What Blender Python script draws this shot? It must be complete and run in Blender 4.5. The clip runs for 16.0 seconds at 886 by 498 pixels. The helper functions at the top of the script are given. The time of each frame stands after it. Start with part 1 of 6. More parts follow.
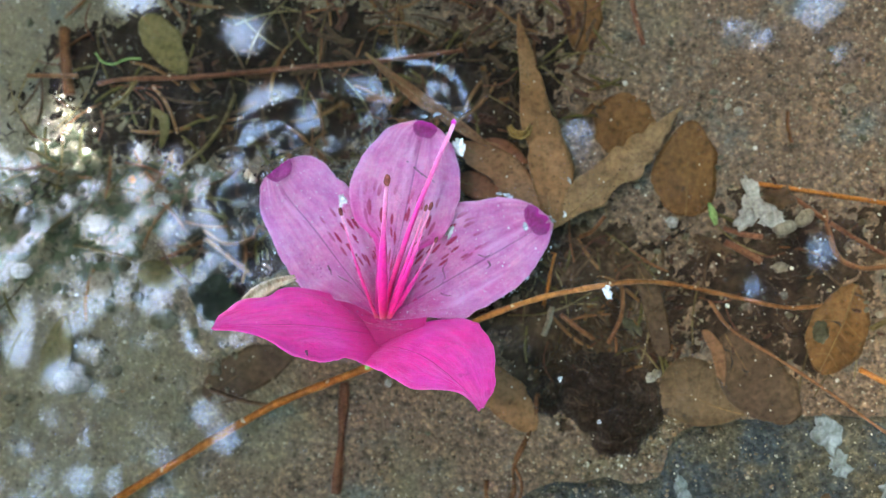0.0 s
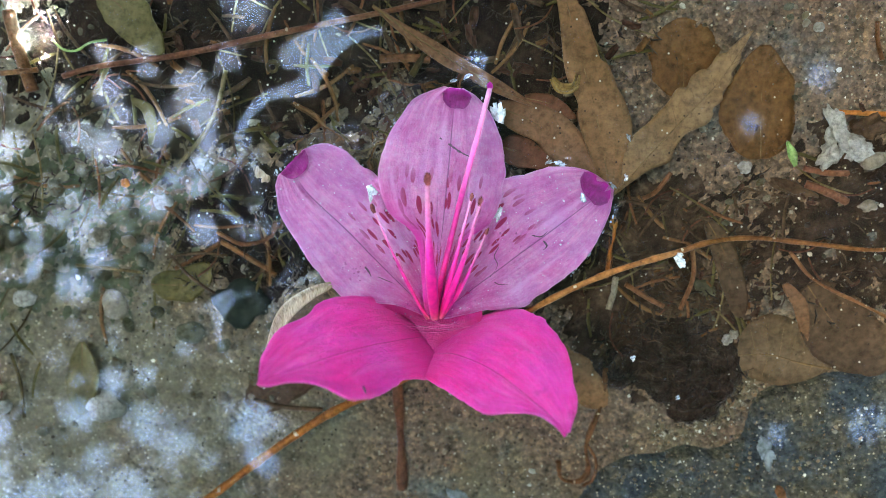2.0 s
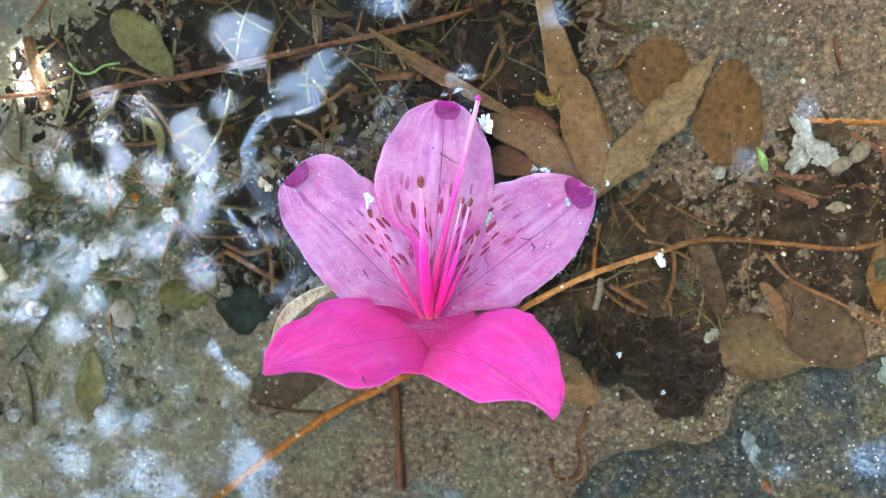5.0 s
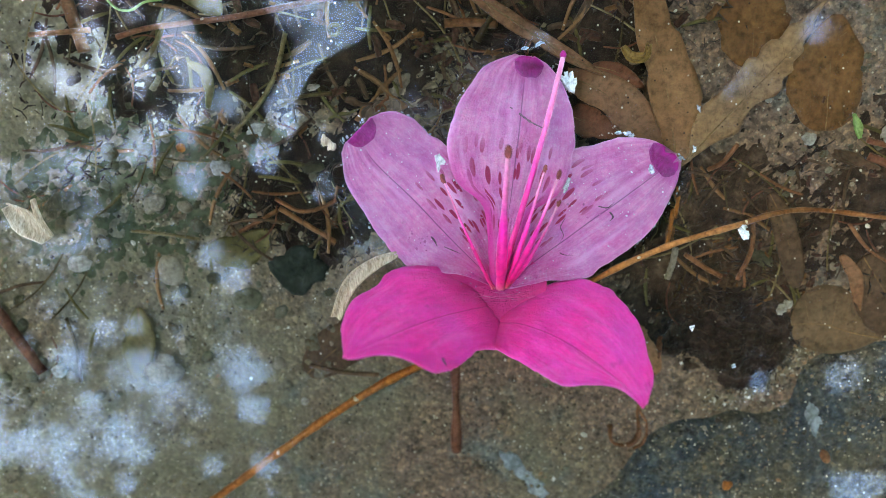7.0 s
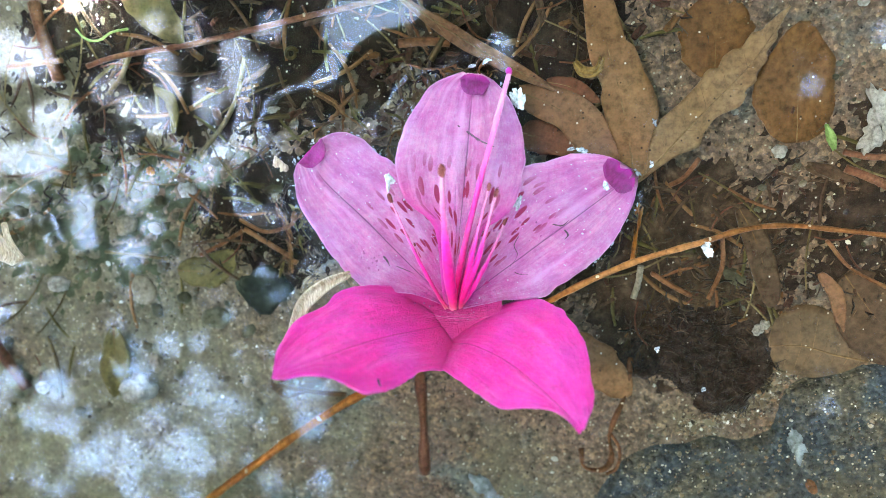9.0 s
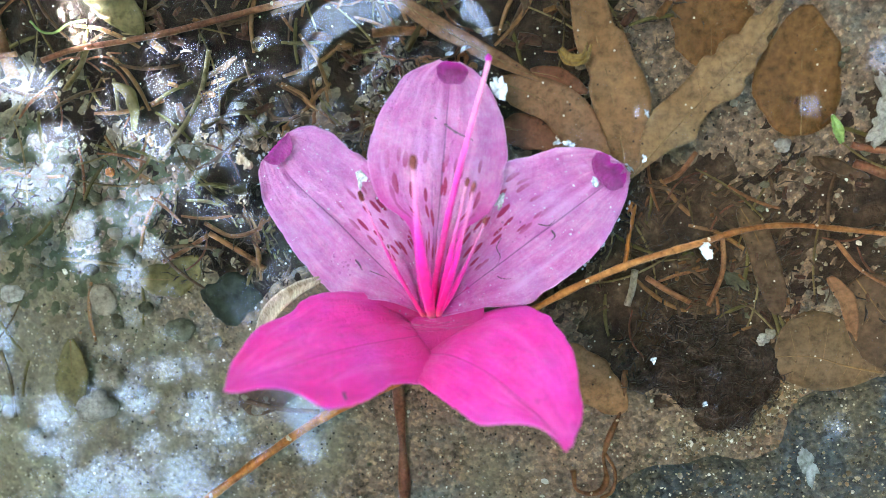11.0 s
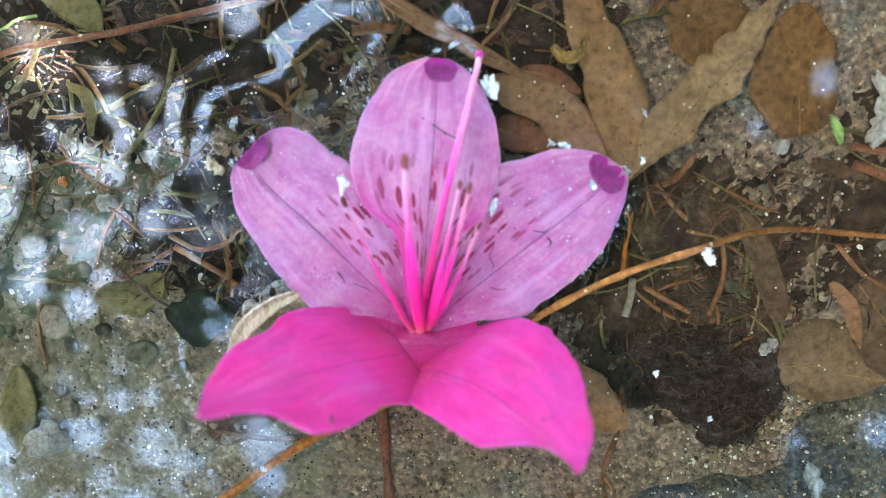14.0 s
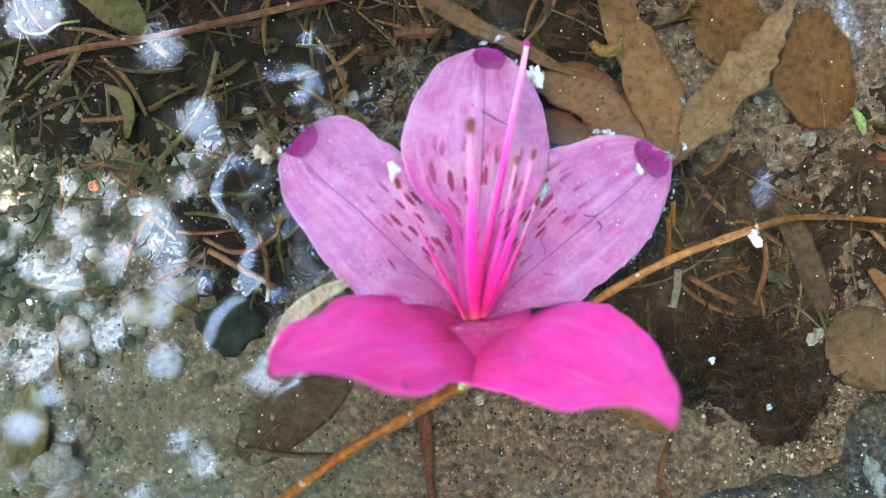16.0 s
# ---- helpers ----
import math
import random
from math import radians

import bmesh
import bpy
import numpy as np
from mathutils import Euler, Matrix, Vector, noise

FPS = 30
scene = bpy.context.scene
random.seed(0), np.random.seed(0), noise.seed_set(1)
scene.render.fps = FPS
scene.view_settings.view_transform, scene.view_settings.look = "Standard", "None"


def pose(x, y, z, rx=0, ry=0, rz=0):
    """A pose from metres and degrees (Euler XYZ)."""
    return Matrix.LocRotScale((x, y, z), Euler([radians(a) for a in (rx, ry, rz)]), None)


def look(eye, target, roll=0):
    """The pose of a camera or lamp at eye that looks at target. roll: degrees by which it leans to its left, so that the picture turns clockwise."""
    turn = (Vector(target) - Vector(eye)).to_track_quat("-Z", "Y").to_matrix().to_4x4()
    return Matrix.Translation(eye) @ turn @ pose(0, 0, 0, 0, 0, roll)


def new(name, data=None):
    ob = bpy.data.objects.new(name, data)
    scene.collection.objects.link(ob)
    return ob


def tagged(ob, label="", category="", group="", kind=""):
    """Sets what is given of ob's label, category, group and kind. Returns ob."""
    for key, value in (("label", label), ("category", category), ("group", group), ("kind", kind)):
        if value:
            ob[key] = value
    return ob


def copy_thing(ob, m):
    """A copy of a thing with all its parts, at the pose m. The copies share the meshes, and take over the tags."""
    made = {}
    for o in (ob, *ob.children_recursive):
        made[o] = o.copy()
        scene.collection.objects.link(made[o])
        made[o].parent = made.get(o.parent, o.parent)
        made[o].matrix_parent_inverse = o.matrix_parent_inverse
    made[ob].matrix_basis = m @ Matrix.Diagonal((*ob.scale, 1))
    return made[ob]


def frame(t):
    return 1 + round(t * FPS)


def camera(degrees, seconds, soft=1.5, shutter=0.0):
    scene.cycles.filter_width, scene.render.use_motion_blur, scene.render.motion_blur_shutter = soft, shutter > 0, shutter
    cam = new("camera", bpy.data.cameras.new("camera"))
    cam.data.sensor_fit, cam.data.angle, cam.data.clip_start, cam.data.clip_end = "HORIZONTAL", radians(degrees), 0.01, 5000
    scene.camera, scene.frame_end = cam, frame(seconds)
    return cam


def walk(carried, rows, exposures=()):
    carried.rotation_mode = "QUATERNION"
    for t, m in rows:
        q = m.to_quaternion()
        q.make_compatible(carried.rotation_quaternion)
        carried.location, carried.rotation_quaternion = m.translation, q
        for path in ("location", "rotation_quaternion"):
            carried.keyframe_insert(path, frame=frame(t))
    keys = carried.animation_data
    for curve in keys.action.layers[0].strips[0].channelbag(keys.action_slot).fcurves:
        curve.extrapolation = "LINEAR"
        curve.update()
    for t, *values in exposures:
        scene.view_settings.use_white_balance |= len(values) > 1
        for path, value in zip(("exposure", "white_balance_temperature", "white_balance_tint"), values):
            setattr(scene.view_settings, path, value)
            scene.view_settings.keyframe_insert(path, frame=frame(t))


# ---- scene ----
from mathutils.bvhtree import BVHTree
# All plan numbers below are in centimetres; CM turns them into metres.
CM = 0.01

# ---------------------------------------------------------------- camera
cam = camera(65.5, 16.0, soft=0.9)
cam.data.dof.use_dof = True
cam.data.dof.focus_distance = 0.124
cam.data.dof.aperture_fstop = 10.5
PATH = [
    (0, -0.022, 0.074, 14.355, 3.65, -0.14, -1.35),
    (0.5, -0.098, -0.076, 14.871, 2.63, 1.41, -2.24),
    (1, -0.720, -0.349, 13.412, -1.66, 1.01, -2.99),
    (1.5, -1.329, 1.177, 12.521, -6.68, -0.97, -5.41),
    (2, -0.792, 2.464, 12.641, -7.46, -0.56, -7.82),
    (2.5, -0.428, 2.258, 12.527, -7.86, 0.17, -9.20),
    (3, 0.042, 1.141, 12.966, -4.72, -0.39, -7.81),
    (3.5, 0.167, 0.578, 13.517, -3.08, -0.81, -8.28),
    (4, 0.272, 1.177, 13.743, -3.10, -0.74, -9.11),
    (4.2, -0.097, 1.490, 13.628, -3.41, -0.77, -8.61),
    (6.3, -1.052, 2.181, 13.257, -5.83, -1.80, -8.56),
    (6.5, -0.928, 2.396, 13.102, -7.64, -2.25, -8.43),
    (7, -2.185, 3.003, 12.542, -11.59, -1.55, -7.21),
    (7.5, -2.680, 2.985, 11.876, -12.75, -2.14, -6.34),
    (8, -1.935, 3.306, 11.740, -12.34, -1.48, -6.80),
    (8.5, -0.527, 3.264, 12.701, -10.87, 3.32, -8.47),
    (9, -0.274, 2.776, 12.415, -10.24, 3.11, -8.43),
    (11.3, 0.175, 2.147, 11.334, -7.42, 3.30, -8.82),
    (11.5, 0.507, 2.000, 11.232, -6.84, 3.66, -9.58),
    (12, 0.747, 1.068, 11.200, -6.69, 4.50, -9.86),
    (12.5, 0.078, 1.945, 11.268, -7.69, 4.12, -10.09),
    (13, -0.485, 2.073, 11.038, -10.96, 2.08, -9.49),
    (13.5, -0.020, 1.532, 10.814, -8.87, 0.27, -8.16),
    (14, -0.531, 1.976, 10.775, -6.41, -0.23, -9.03),
    (14.5, -0.447, 2.012, 10.865, -6.07, -0.35, -9.60),
    (15, -0.977, 1.644, 10.864, -3.91, -0.69, -10.31),
    (15.5, -1.103, 1.060, 11.239, 0.06, -1.00, -10.75),
    (16, -2.242, 0.330, 10.644, 2.72, -3.63, -10.14),
]
LIGHT = [(0, 6.1), (0.5, 5.75), (1.0, 5.87), (1.5, 5.94), (2.0, 5.97), (3.0, 6.07), (3.5, 6.37), (4.0, 6.67), (4.2, 6.67), (6.5, 5.77), (7.5, 6.17), (9.0, 6.44), (12.0, 6.37), (14.5, 6.32), (16.0, 6.4)]
walk(cam, [(t, pose(x * CM, y * CM, z * CM, a, b, c)) for t, x, y, z, a, b, c in PATH], LIGHT)

# ---------------------------------------------------------------- light
SUN_WAY = Vector((-0.535, 0.252, 1.0)).normalized()
world = bpy.data.worlds.new("sky")
scene.world = world
world.use_nodes = True
wn = world.node_tree.nodes
sky = wn.new("ShaderNodeTexSky")
sky.sky_type = "NISHITA"
sky.sun_disc = False
sky.sun_elevation = math.asin(SUN_WAY.z)
sky.sun_rotation = math.atan2(SUN_WAY.x, SUN_WAY.y)
sky.air_density, sky.dust_density, sky.ozone_density = 1.0, 0.2, 3.0
world.node_tree.links.new(sky.outputs["Color"], wn["Background"].inputs["Color"])
wn["Background"].inputs["Strength"].default_value = 0.15
sun = new("sun", bpy.data.lights.new("sun", "SUN"))
sun.data.energy = 0.5
sun.data.angle = radians(5)
sun.data.color = (1.0, 0.95, 0.88)
sun.matrix_world = look(SUN_WAY * 30, (0, 0, 0))
scene.view_settings.use_white_balance = True
scene.view_settings.white_balance_temperature = 7500
scene.view_settings.white_balance_tint = 5


# ---------------------------------------------------------------- small tools
def smooth(a, b, x):
    x = min(1.0, max(0.0, (x - a) / (b - a)))
    return x * x * (3 - 2 * x)


def lerp_table(table, u):
    """Value at u of a smooth curve through (u, value) pairs."""
    n = len(table)
    if u <= table[0][0]:
        return table[0][1]
    for i in range(n - 1):
        (a, va), (b, vb) = table[i], table[i + 1]
        if u <= b:
            t = (u - a) / (b - a)
            ma = (vb - table[i - 1][1]) / (b - table[i - 1][0]) if i else (vb - va) / (b - a)
            mb = (table[i + 2][1] - va) / (table[i + 2][0] - a) if i + 2 < n else (vb - va) / (b - a)
            h = b - a
            return ((2 * t**3 - 3 * t**2 + 1) * va + (t**3 - 2 * t**2 + t) * h * ma + (3 * t**2 - 2 * t**3) * vb + (t**3 - t**2) * h * mb)
    return table[-1][1]


def spline(points, u):
    """A smooth curve through the points, by their share of the length."""
    pts = [Vector(p) for p in points]
    run = [0.0]
    for a, b in zip(pts, pts[1:]):
        run.append(run[-1] + (b - a).length)
    return Vector([lerp_table([(r / run[-1], p[k]) for r, p in zip(run, pts)], u) for k in range(3)])


def n3(x, y, z=0.0):
    return noise.noise(Vector((x, y, z)))


def link(bm, name, material, origin=(0, 0, 0), flat=False):
    """One mesh object from a bmesh that is written in world centimetres."""
    o = Vector(origin)
    for v in bm.verts:
        v.co = (v.co - o) * CM
    me = bpy.data.meshes.new(name)
    bm.to_mesh(me)
    bm.free()
    me.materials.append(material)
    if not flat:
        for p in me.polygons:
            p.use_smooth = True
    ob = new(name, me)
    ob.location = o * CM
    return ob


def thing(name, origin, label, category, group="", kind=""):
    ob = new(name)
    ob.empty_display_size = 0.01
    ob.location = Vector(origin) * CM
    return tagged(ob, label, category, group, kind)


def part(name, bm, material, parent, label="", flat=False):
    """A bmesh in world centimetres as ONE mesh object under a thing or a part."""
    base = Vector((0, 0, 0))
    p = parent
    while p is not None:
        base += p.location / CM
        p = p.parent
    ob = link(bm, name, material, base, flat)
    ob.location = (0, 0, 0)
    ob.parent = parent
    return tagged(ob, label)


def tube(bm, points, radius, sides=8, steps=40, rough=0.0, seed=0.0):
    """A closed tube along a smooth curve; radius is a number or a function of the share of the length."""
    rad = radius if callable(radius) else (lambda u: radius)
    rings, prev = [], None
    side = Vector((0, 0, 1))
    for i in range(steps + 1):
        u = i / steps
        c = spline(points, u)
        d = (spline(points, min(1, u + 0.01)) - spline(points, max(0, u - 0.01))).normalized()
        a = d.cross(side)
        if a.length < 1e-3:
            a = d.cross(Vector((0, 1, 0)))
        a.normalize()
        b = a.cross(d)
        ring = []
        for k in range(sides):
            t = 2 * math.pi * k / sides
            r = rad(u) * (1 + rough * n3(u * 30 + seed, math.cos(t) * 1.5, math.sin(t) * 1.5))
            ring.append(bm.verts.new(c + (a * math.cos(t) + b * math.sin(t)) * r))
        if prev:
            for k in range(sides):
                bm.faces.new((prev[k], prev[(k + 1) % sides], ring[(k + 1) % sides], ring[k]))
        rings.append(ring)
        prev = ring
    bm.faces.new(rings[0])
    bm.faces.new(rings[-1][::-1])
    bmesh.ops.recalc_face_normals(bm, faces=bm.faces)


def lump(bm, centre, size, turn=0.0, level=2, rough=0.25, seed=0.0, scale=1.5):
    """A stone: a ball pulled out of shape."""
    made = bmesh.ops.create_icosphere(bm, subdivisions=level, radius=1.0)["verts"]
    c, s = math.cos(turn), math.sin(turn)
    for v in made:
        k = 1 + rough * n3(v.co.x * scale + seed, v.co.y * scale - seed, v.co.z * scale + 2 * seed) + 0.4 * rough * n3(v.co.x * 4 + seed, v.co.y * 4, v.co.z * 4)
        p = Vector((v.co.x * size[0], v.co.y * size[1], v.co.z * size[2])) * k
        v.co = Vector(centre) + Vector((p.x * c - p.y * s, p.x * s + p.y * c, p.z))


# ---------------------------------------------------------------- materials
def nodes_of(name):
    m = bpy.data.materials.new(name)
    m.use_nodes = True
    t = m.node_tree
    return m, t.nodes, t.links, t.nodes["Principled BSDF"]


def add(nodes, kind, **values):
    n = nodes.new(kind)
    for key, value in values.items():
        n.inputs[key].default_value = value
    return n


def ramp(nodes, links, source, stops):
    r = nodes.new("ShaderNodeValToRGB")
    e = r.color_ramp.elements
    while len(e) < len(stops):
        e.new(0.5)
    for el, (pos, col) in zip(e, stops):
        el.position, el.color = pos, (*col, 1)
    links.new(source, r.inputs["Fac"])
    return r.outputs["Color"]


def mix(nodes, links, fac, a, b, mode="MIX"):
    m = nodes.new("ShaderNodeMix")
    m.data_type, m.blend_type = "RGBA", mode
    for sock, val in ((m.inputs[0], fac), (m.inputs[6], a), (m.inputs[7], b)):
        if hasattr(val, "is_output"):
            links.new(val, sock)
        elif isinstance(val, (int, float)):
            sock.default_value = val
        else:
            sock.default_value = (*val, 1)
    return m.outputs[2]


def grain_material(name, stops, coarse=1.2, fine=9.0, rough=0.6, bump=0.3, spread=0.25, spec=0.08, stretch=(1, 1, 1), grit=0.0):
    """An organic surface: a coarse and a fine noise over a colour ramp, relief, and a shade of its own for each object."""
    m, nd, ln, bs = nodes_of(name)
    tc = nd.new("ShaderNodeTexCoord")
    mp = nd.new("ShaderNodeMapping")
    mp.inputs["Scale"].default_value = tuple(100 * s for s in stretch)
    ln.new(tc.outputs["Object"], mp.inputs["Vector"])
    oi = nd.new("ShaderNodeObjectInfo")
    a = add(nd, "ShaderNodeTexNoise", Scale=coarse, Detail=4.0, Roughness=0.6)
    b = add(nd, "ShaderNodeTexNoise", Scale=fine, Detail=5.0, Roughness=0.7)
    ln.new(mp.outputs[0], a.inputs["Vector"])
    ln.new(mp.outputs[0], b.inputs["Vector"])
    f = nd.new("ShaderNodeMath")
    f.operation = "MULTIPLY_ADD"
    ln.new(oi.outputs["Random"], f.inputs[0])
    f.inputs[1].default_value = spread
    ln.new(a.outputs["Fac"], f.inputs[2])
    g = nd.new("ShaderNodeMath")
    g.operation = "SUBTRACT"
    ln.new(f.outputs[0], g.inputs[0])
    g.inputs[1].default_value = spread / 2
    col = ramp(nd, ln, g.outputs[0], stops)
    dark = ramp(nd, ln, b.outputs["Fac"], [(0.32, (0.52, 0.50, 0.48)), (0.5, (0.97, 0.97, 0.97)), (0.66, (1.28, 1.28, 1.28))])
    col = mix(nd, ln, 1.0, col, dark, "MULTIPLY")
    if grit:
        vo = add(nd, "ShaderNodeTexVoronoi", Scale=11.0)
        ln.new(mp.outputs[0], vo.inputs["Vector"])
        pk = nd.new("ShaderNodeSeparateColor")
        ln.new(vo.outputs["Color"], pk.inputs[0])
        core = ramp(nd, ln, vo.outputs["Distance"], [(0.14, (1, 1, 1)), (0.26, (0, 0, 0))])
        for k, lot, tone in ((0, 1 - grit, (0.55, 0.50, 0.42)), (1, 1 - 1.3 * grit, (0.03, 0.018, 0.012))):
            gate = ramp(nd, ln, pk.outputs[k], [(lot, (0, 0, 0)), (lot + 0.01, (1, 1, 1))])
            col = mix(nd, ln, mix(nd, ln, 1.0, gate, core, "MULTIPLY"), col, tone)
    ln.new(col, bs.inputs["Base Color"])
    bs.inputs["Roughness"].default_value = rough
    bs.inputs["Specular IOR Level"].default_value = spec
    bp = add(nd, "ShaderNodeBump", Strength=bump, Distance=0.0006)
    ln.new(b.outputs["Fac"], bp.inputs["Height"])
    ln.new(bp.outputs[0], bs.inputs["Normal"])
    return m


def bed_material(name, tan, olive, teal, dark, bright=(0.36, 0.31, 0.22), teal_at=0.56):
    """Wet concrete-like bed: large stains, sand cells of their own colour, fine grit and relief."""
    m, nd, ln, bs = nodes_of(name)
    tc = nd.new("ShaderNodeTexCoord")
    mp = nd.new("ShaderNodeMapping")
    mp.inputs["Scale"].default_value = (100, 100, 100)
    ln.new(tc.outputs["Object"], mp.inputs["Vector"])
    v = mp.outputs[0]

    def nz(scale, detail=4.0, roughness=0.6):
        n = add(nd, "ShaderNodeTexNoise", Scale=scale, Detail=detail, Roughness=roughness)
        ln.new(v, n.inputs["Vector"])
        return n.outputs["Fac"]

    big, mid, fine = nz(0.22), nz(0.75, 5.0, 0.65), nz(7.0, 6.0, 0.75)
    sep = nd.new("ShaderNodeSeparateXYZ")
    ln.new(v, sep.inputs[0])
    lean = nd.new("ShaderNodeMath")
    lean.operation = "MULTIPLY_ADD"
    ln.new(sep.outputs["X"], lean.inputs[0])
    lean.inputs[1].default_value = 0.018
    ln.new(big, lean.inputs[2])
    col = mix(nd, ln, ramp(nd, ln, lean.outputs[0], [(0.33, (0, 0, 0)), (0.51, (1, 1, 1))]), olive, tan)
    col = mix(nd, ln, ramp(nd, ln, mid, [(teal_at, (0, 0, 0)), (teal_at + 0.13, (0.8, 0.8, 0.8))]), col, teal)
    col = mix(nd, ln, ramp(nd, ln, nz(1.6, 6.0, 0.7), [(0.30, (0.85, 0.85, 0.85)), (0.43, (0, 0, 0))]), col, dark)
    silt = ramp(nd, ln, lean.outputs[0], [(0.30, (0.35, 0.35, 0.35)), (0.50, (1, 1, 1))])
    col = mix(nd, ln, silt, col, ramp(nd, ln, fine, [(0.32, (0.28, 0.28, 0.28)), (0.44, (0.80, 0.80, 0.80)), (0.56, (1.15, 1.15, 1.15)), (0.70, (2.1, 2.0, 1.85))]), "MULTIPLY")
    cells = add(nd, "ShaderNodeTexVoronoi", Scale=13.0)
    ln.new(v, cells.inputs["Vector"])
    pick = nd.new("ShaderNodeSeparateColor")
    ln.new(cells.outputs["Color"], pick.inputs[0])
    spot = ramp(nd, ln, pick.outputs[0], [(0.0, (0.6, 0.6, 0.6)), (0.15, (0.8, 0.8, 0.8)), (0.5, (1, 1, 1)), (0.85, (1.3, 1.25, 1.15)), (1.0, (1.7, 1.6, 1.4))])
    col = mix(nd, ln, silt, col, spot, "MULTIPLY")
    tiny = add(nd, "ShaderNodeTexVoronoi", Scale=17.0)
    ln.new(v, tiny.inputs["Vector"])
    pick2 = nd.new("ShaderNodeSeparateColor")
    ln.new(tiny.outputs["Color"], pick2.inputs[0])
    gate = ramp(nd, ln, pick2.outputs[1], [(0.94, (0, 0, 0)), (0.955, (1, 1, 1))])
    core = ramp(nd, ln, tiny.outputs["Distance"], [(0.28, (1, 1, 1)), (0.42, (0, 0, 0))])
    col = mix(nd, ln, mix(nd, ln, 1.0, gate, core, "MULTIPLY"), col, bright)
    gate2 = ramp(nd, ln, pick2.outputs[2], [(0.965, (0, 0, 0)), (0.97, (1, 1, 1))])
    col = mix(nd, ln, mix(nd, ln, 1.0, gate2, core, "MULTIPLY"), col, (0.012, 0.011, 0.01))
    ln.new(col, bs.inputs["Base Color"])
    bs.inputs["Roughness"].default_value = 0.55
    bs.inputs["Specular IOR Level"].default_value = 0.05
    bp = add(nd, "ShaderNodeBump", Strength=0.6, Distance=0.0007)
    h = nd.new("ShaderNodeMath")
    h.operation = "SUBTRACT"
    ln.new(fine, h.inputs[0])
    ln.new(cells.outputs["Distance"], h.inputs[1])
    ln.new(h.outputs[0], bp.inputs["Height"])
    ln.new(bp.outputs[0], bs.inputs["Normal"])
    return m


def petal_material(name, body, rim, throat, vein, speckled, fleck_glint, side=0, cool=(0.50, 0.16, 0.40, 0.4), pale=(0.80, 0.37, 0.62), edge=0.4):
    """Petal: pale or vivid body, deeper towards the throat, a dark mid vein, fine streaks, and red speckles on some petals."""
    m, nd, ln, bs = nodes_of(name)
    uv = nd.new("ShaderNodeUVMap")
    sep = nd.new("ShaderNodeSeparateXYZ")
    ln.new(uv.outputs[0], sep.inputs[0])
    U, V = sep.outputs["X"], sep.outputs["Y"]
    tc = nd.new("ShaderNodeTexCoord")

    def nz(vec, scale, detail=4.0, roughness=0.6):
        n = add(nd, "ShaderNodeTexNoise", Scale=scale, Detail=detail, Roughness=roughness)
        ln.new(vec, n.inputs["Vector"])
        return n.outputs["Fac"]

    st = nd.new("ShaderNodeMapping")
    st.inputs["Scale"].default_value = (2.2, 8, 1)
    ln.new(uv.outputs[0], st.inputs["Vector"])
    streak = nz(st.outputs[0], 2.2, 5.0, 0.65)
    mott = nz(tc.outputs["Object"], 210.0, 6.0, 0.72)
    col = mix(nd, ln, ramp(nd, ln, mott, [(0.38, (0, 0, 0)), (0.62, (1, 1, 1))]), body, rim)
    col = mix(nd, ln, 1.0, col, ramp(nd, ln, streak, [(0.3, (0.82, 0.66, 0.82)), (0.5, (1.0, 1.0, 1.0)), (0.68, (1.16, 1.26, 1.14))]), "MULTIPLY")
    # bluer and paler clouds, more so towards the edges
    cloud = ramp(nd, ln, nz(tc.outputs["Object"], 95.0, 4.0, 0.55), [(0.42, (0, 0, 0)), (0.66, (cool[3], cool[3], cool[3]))])
    col = mix(nd, ln, cloud, col, cool[:3])
    # pale bands along the petal paint in its wet highlights
    sheen = nz(st.outputs[0], 0.9, 3.0, 0.5)
    col = mix(nd, ln, ramp(nd, ln, sheen, [(0.52, (0, 0, 0)), (0.68, (0.6, 0.6, 0.6))]), col, pale)
    bruise = nz(tc.outputs["Object"], 260.0, 3.0, 0.6)
    col = mix(nd, ln, ramp(nd, ln, bruise, [(0.66, (0, 0, 0)), (0.76, (0.4, 0.4, 0.4))]), col, tuple(0.45 * c for c in body))
    col = mix(nd, ln, ramp(nd, ln, U, [(0.04, (1, 1, 1)), (0.34, (0, 0, 0))]), col, throat)
    # fine hair-like flecks along the petal
    hm = nd.new("ShaderNodeMapping")
    hm.inputs["Scale"].default_value = (26, 60, 1)
    ln.new(uv.outputs[0], hm.inputs["Vector"])
    hair = nz(hm.outputs[0], 1.6, 6.0, 0.8)
    col = mix(nd, ln, ramp(nd, ln, hair, [(0.54, (0, 0, 0)), (0.74, (fleck_glint * 1.7, fleck_glint * 1.7, fleck_glint * 1.7))]), col, (0.72, 0.52, 0.70))
    col = mix(nd, ln, ramp(nd, ln, hair, [(0.28, (0.45, 0.45, 0.45)), (0.42, (0, 0, 0))]), col, tuple(0.5 * c for c in body))
    # fine white glints painted into the colour as flecks
    fr = nz(tc.outputs["Object"], 900.0, 6.0, 0.8)
    col = mix(nd, ln, mix(nd, ln, 1.0, ramp(nd, ln, fr, [(0.46, (0, 0, 0)), (0.74, (fleck_glint, fleck_glint, fleck_glint))]), ramp(nd, ln, mott, [(0.36, (0.1, 0.1, 0.1)), (0.6, (1, 1, 1))]), "MULTIPLY"), col, (0.70, 0.62, 0.70))
    # mid vein: the line where v is one half
    d = nd.new("ShaderNodeMath")
    d.operation = "SUBTRACT"
    ln.new(V, d.inputs[0])
    d.inputs[1].default_value = 0.5
    ab = nd.new("ShaderNodeMath")
    ab.operation = "ABSOLUTE"
    ln.new(d.outputs[0], ab.inputs[0])
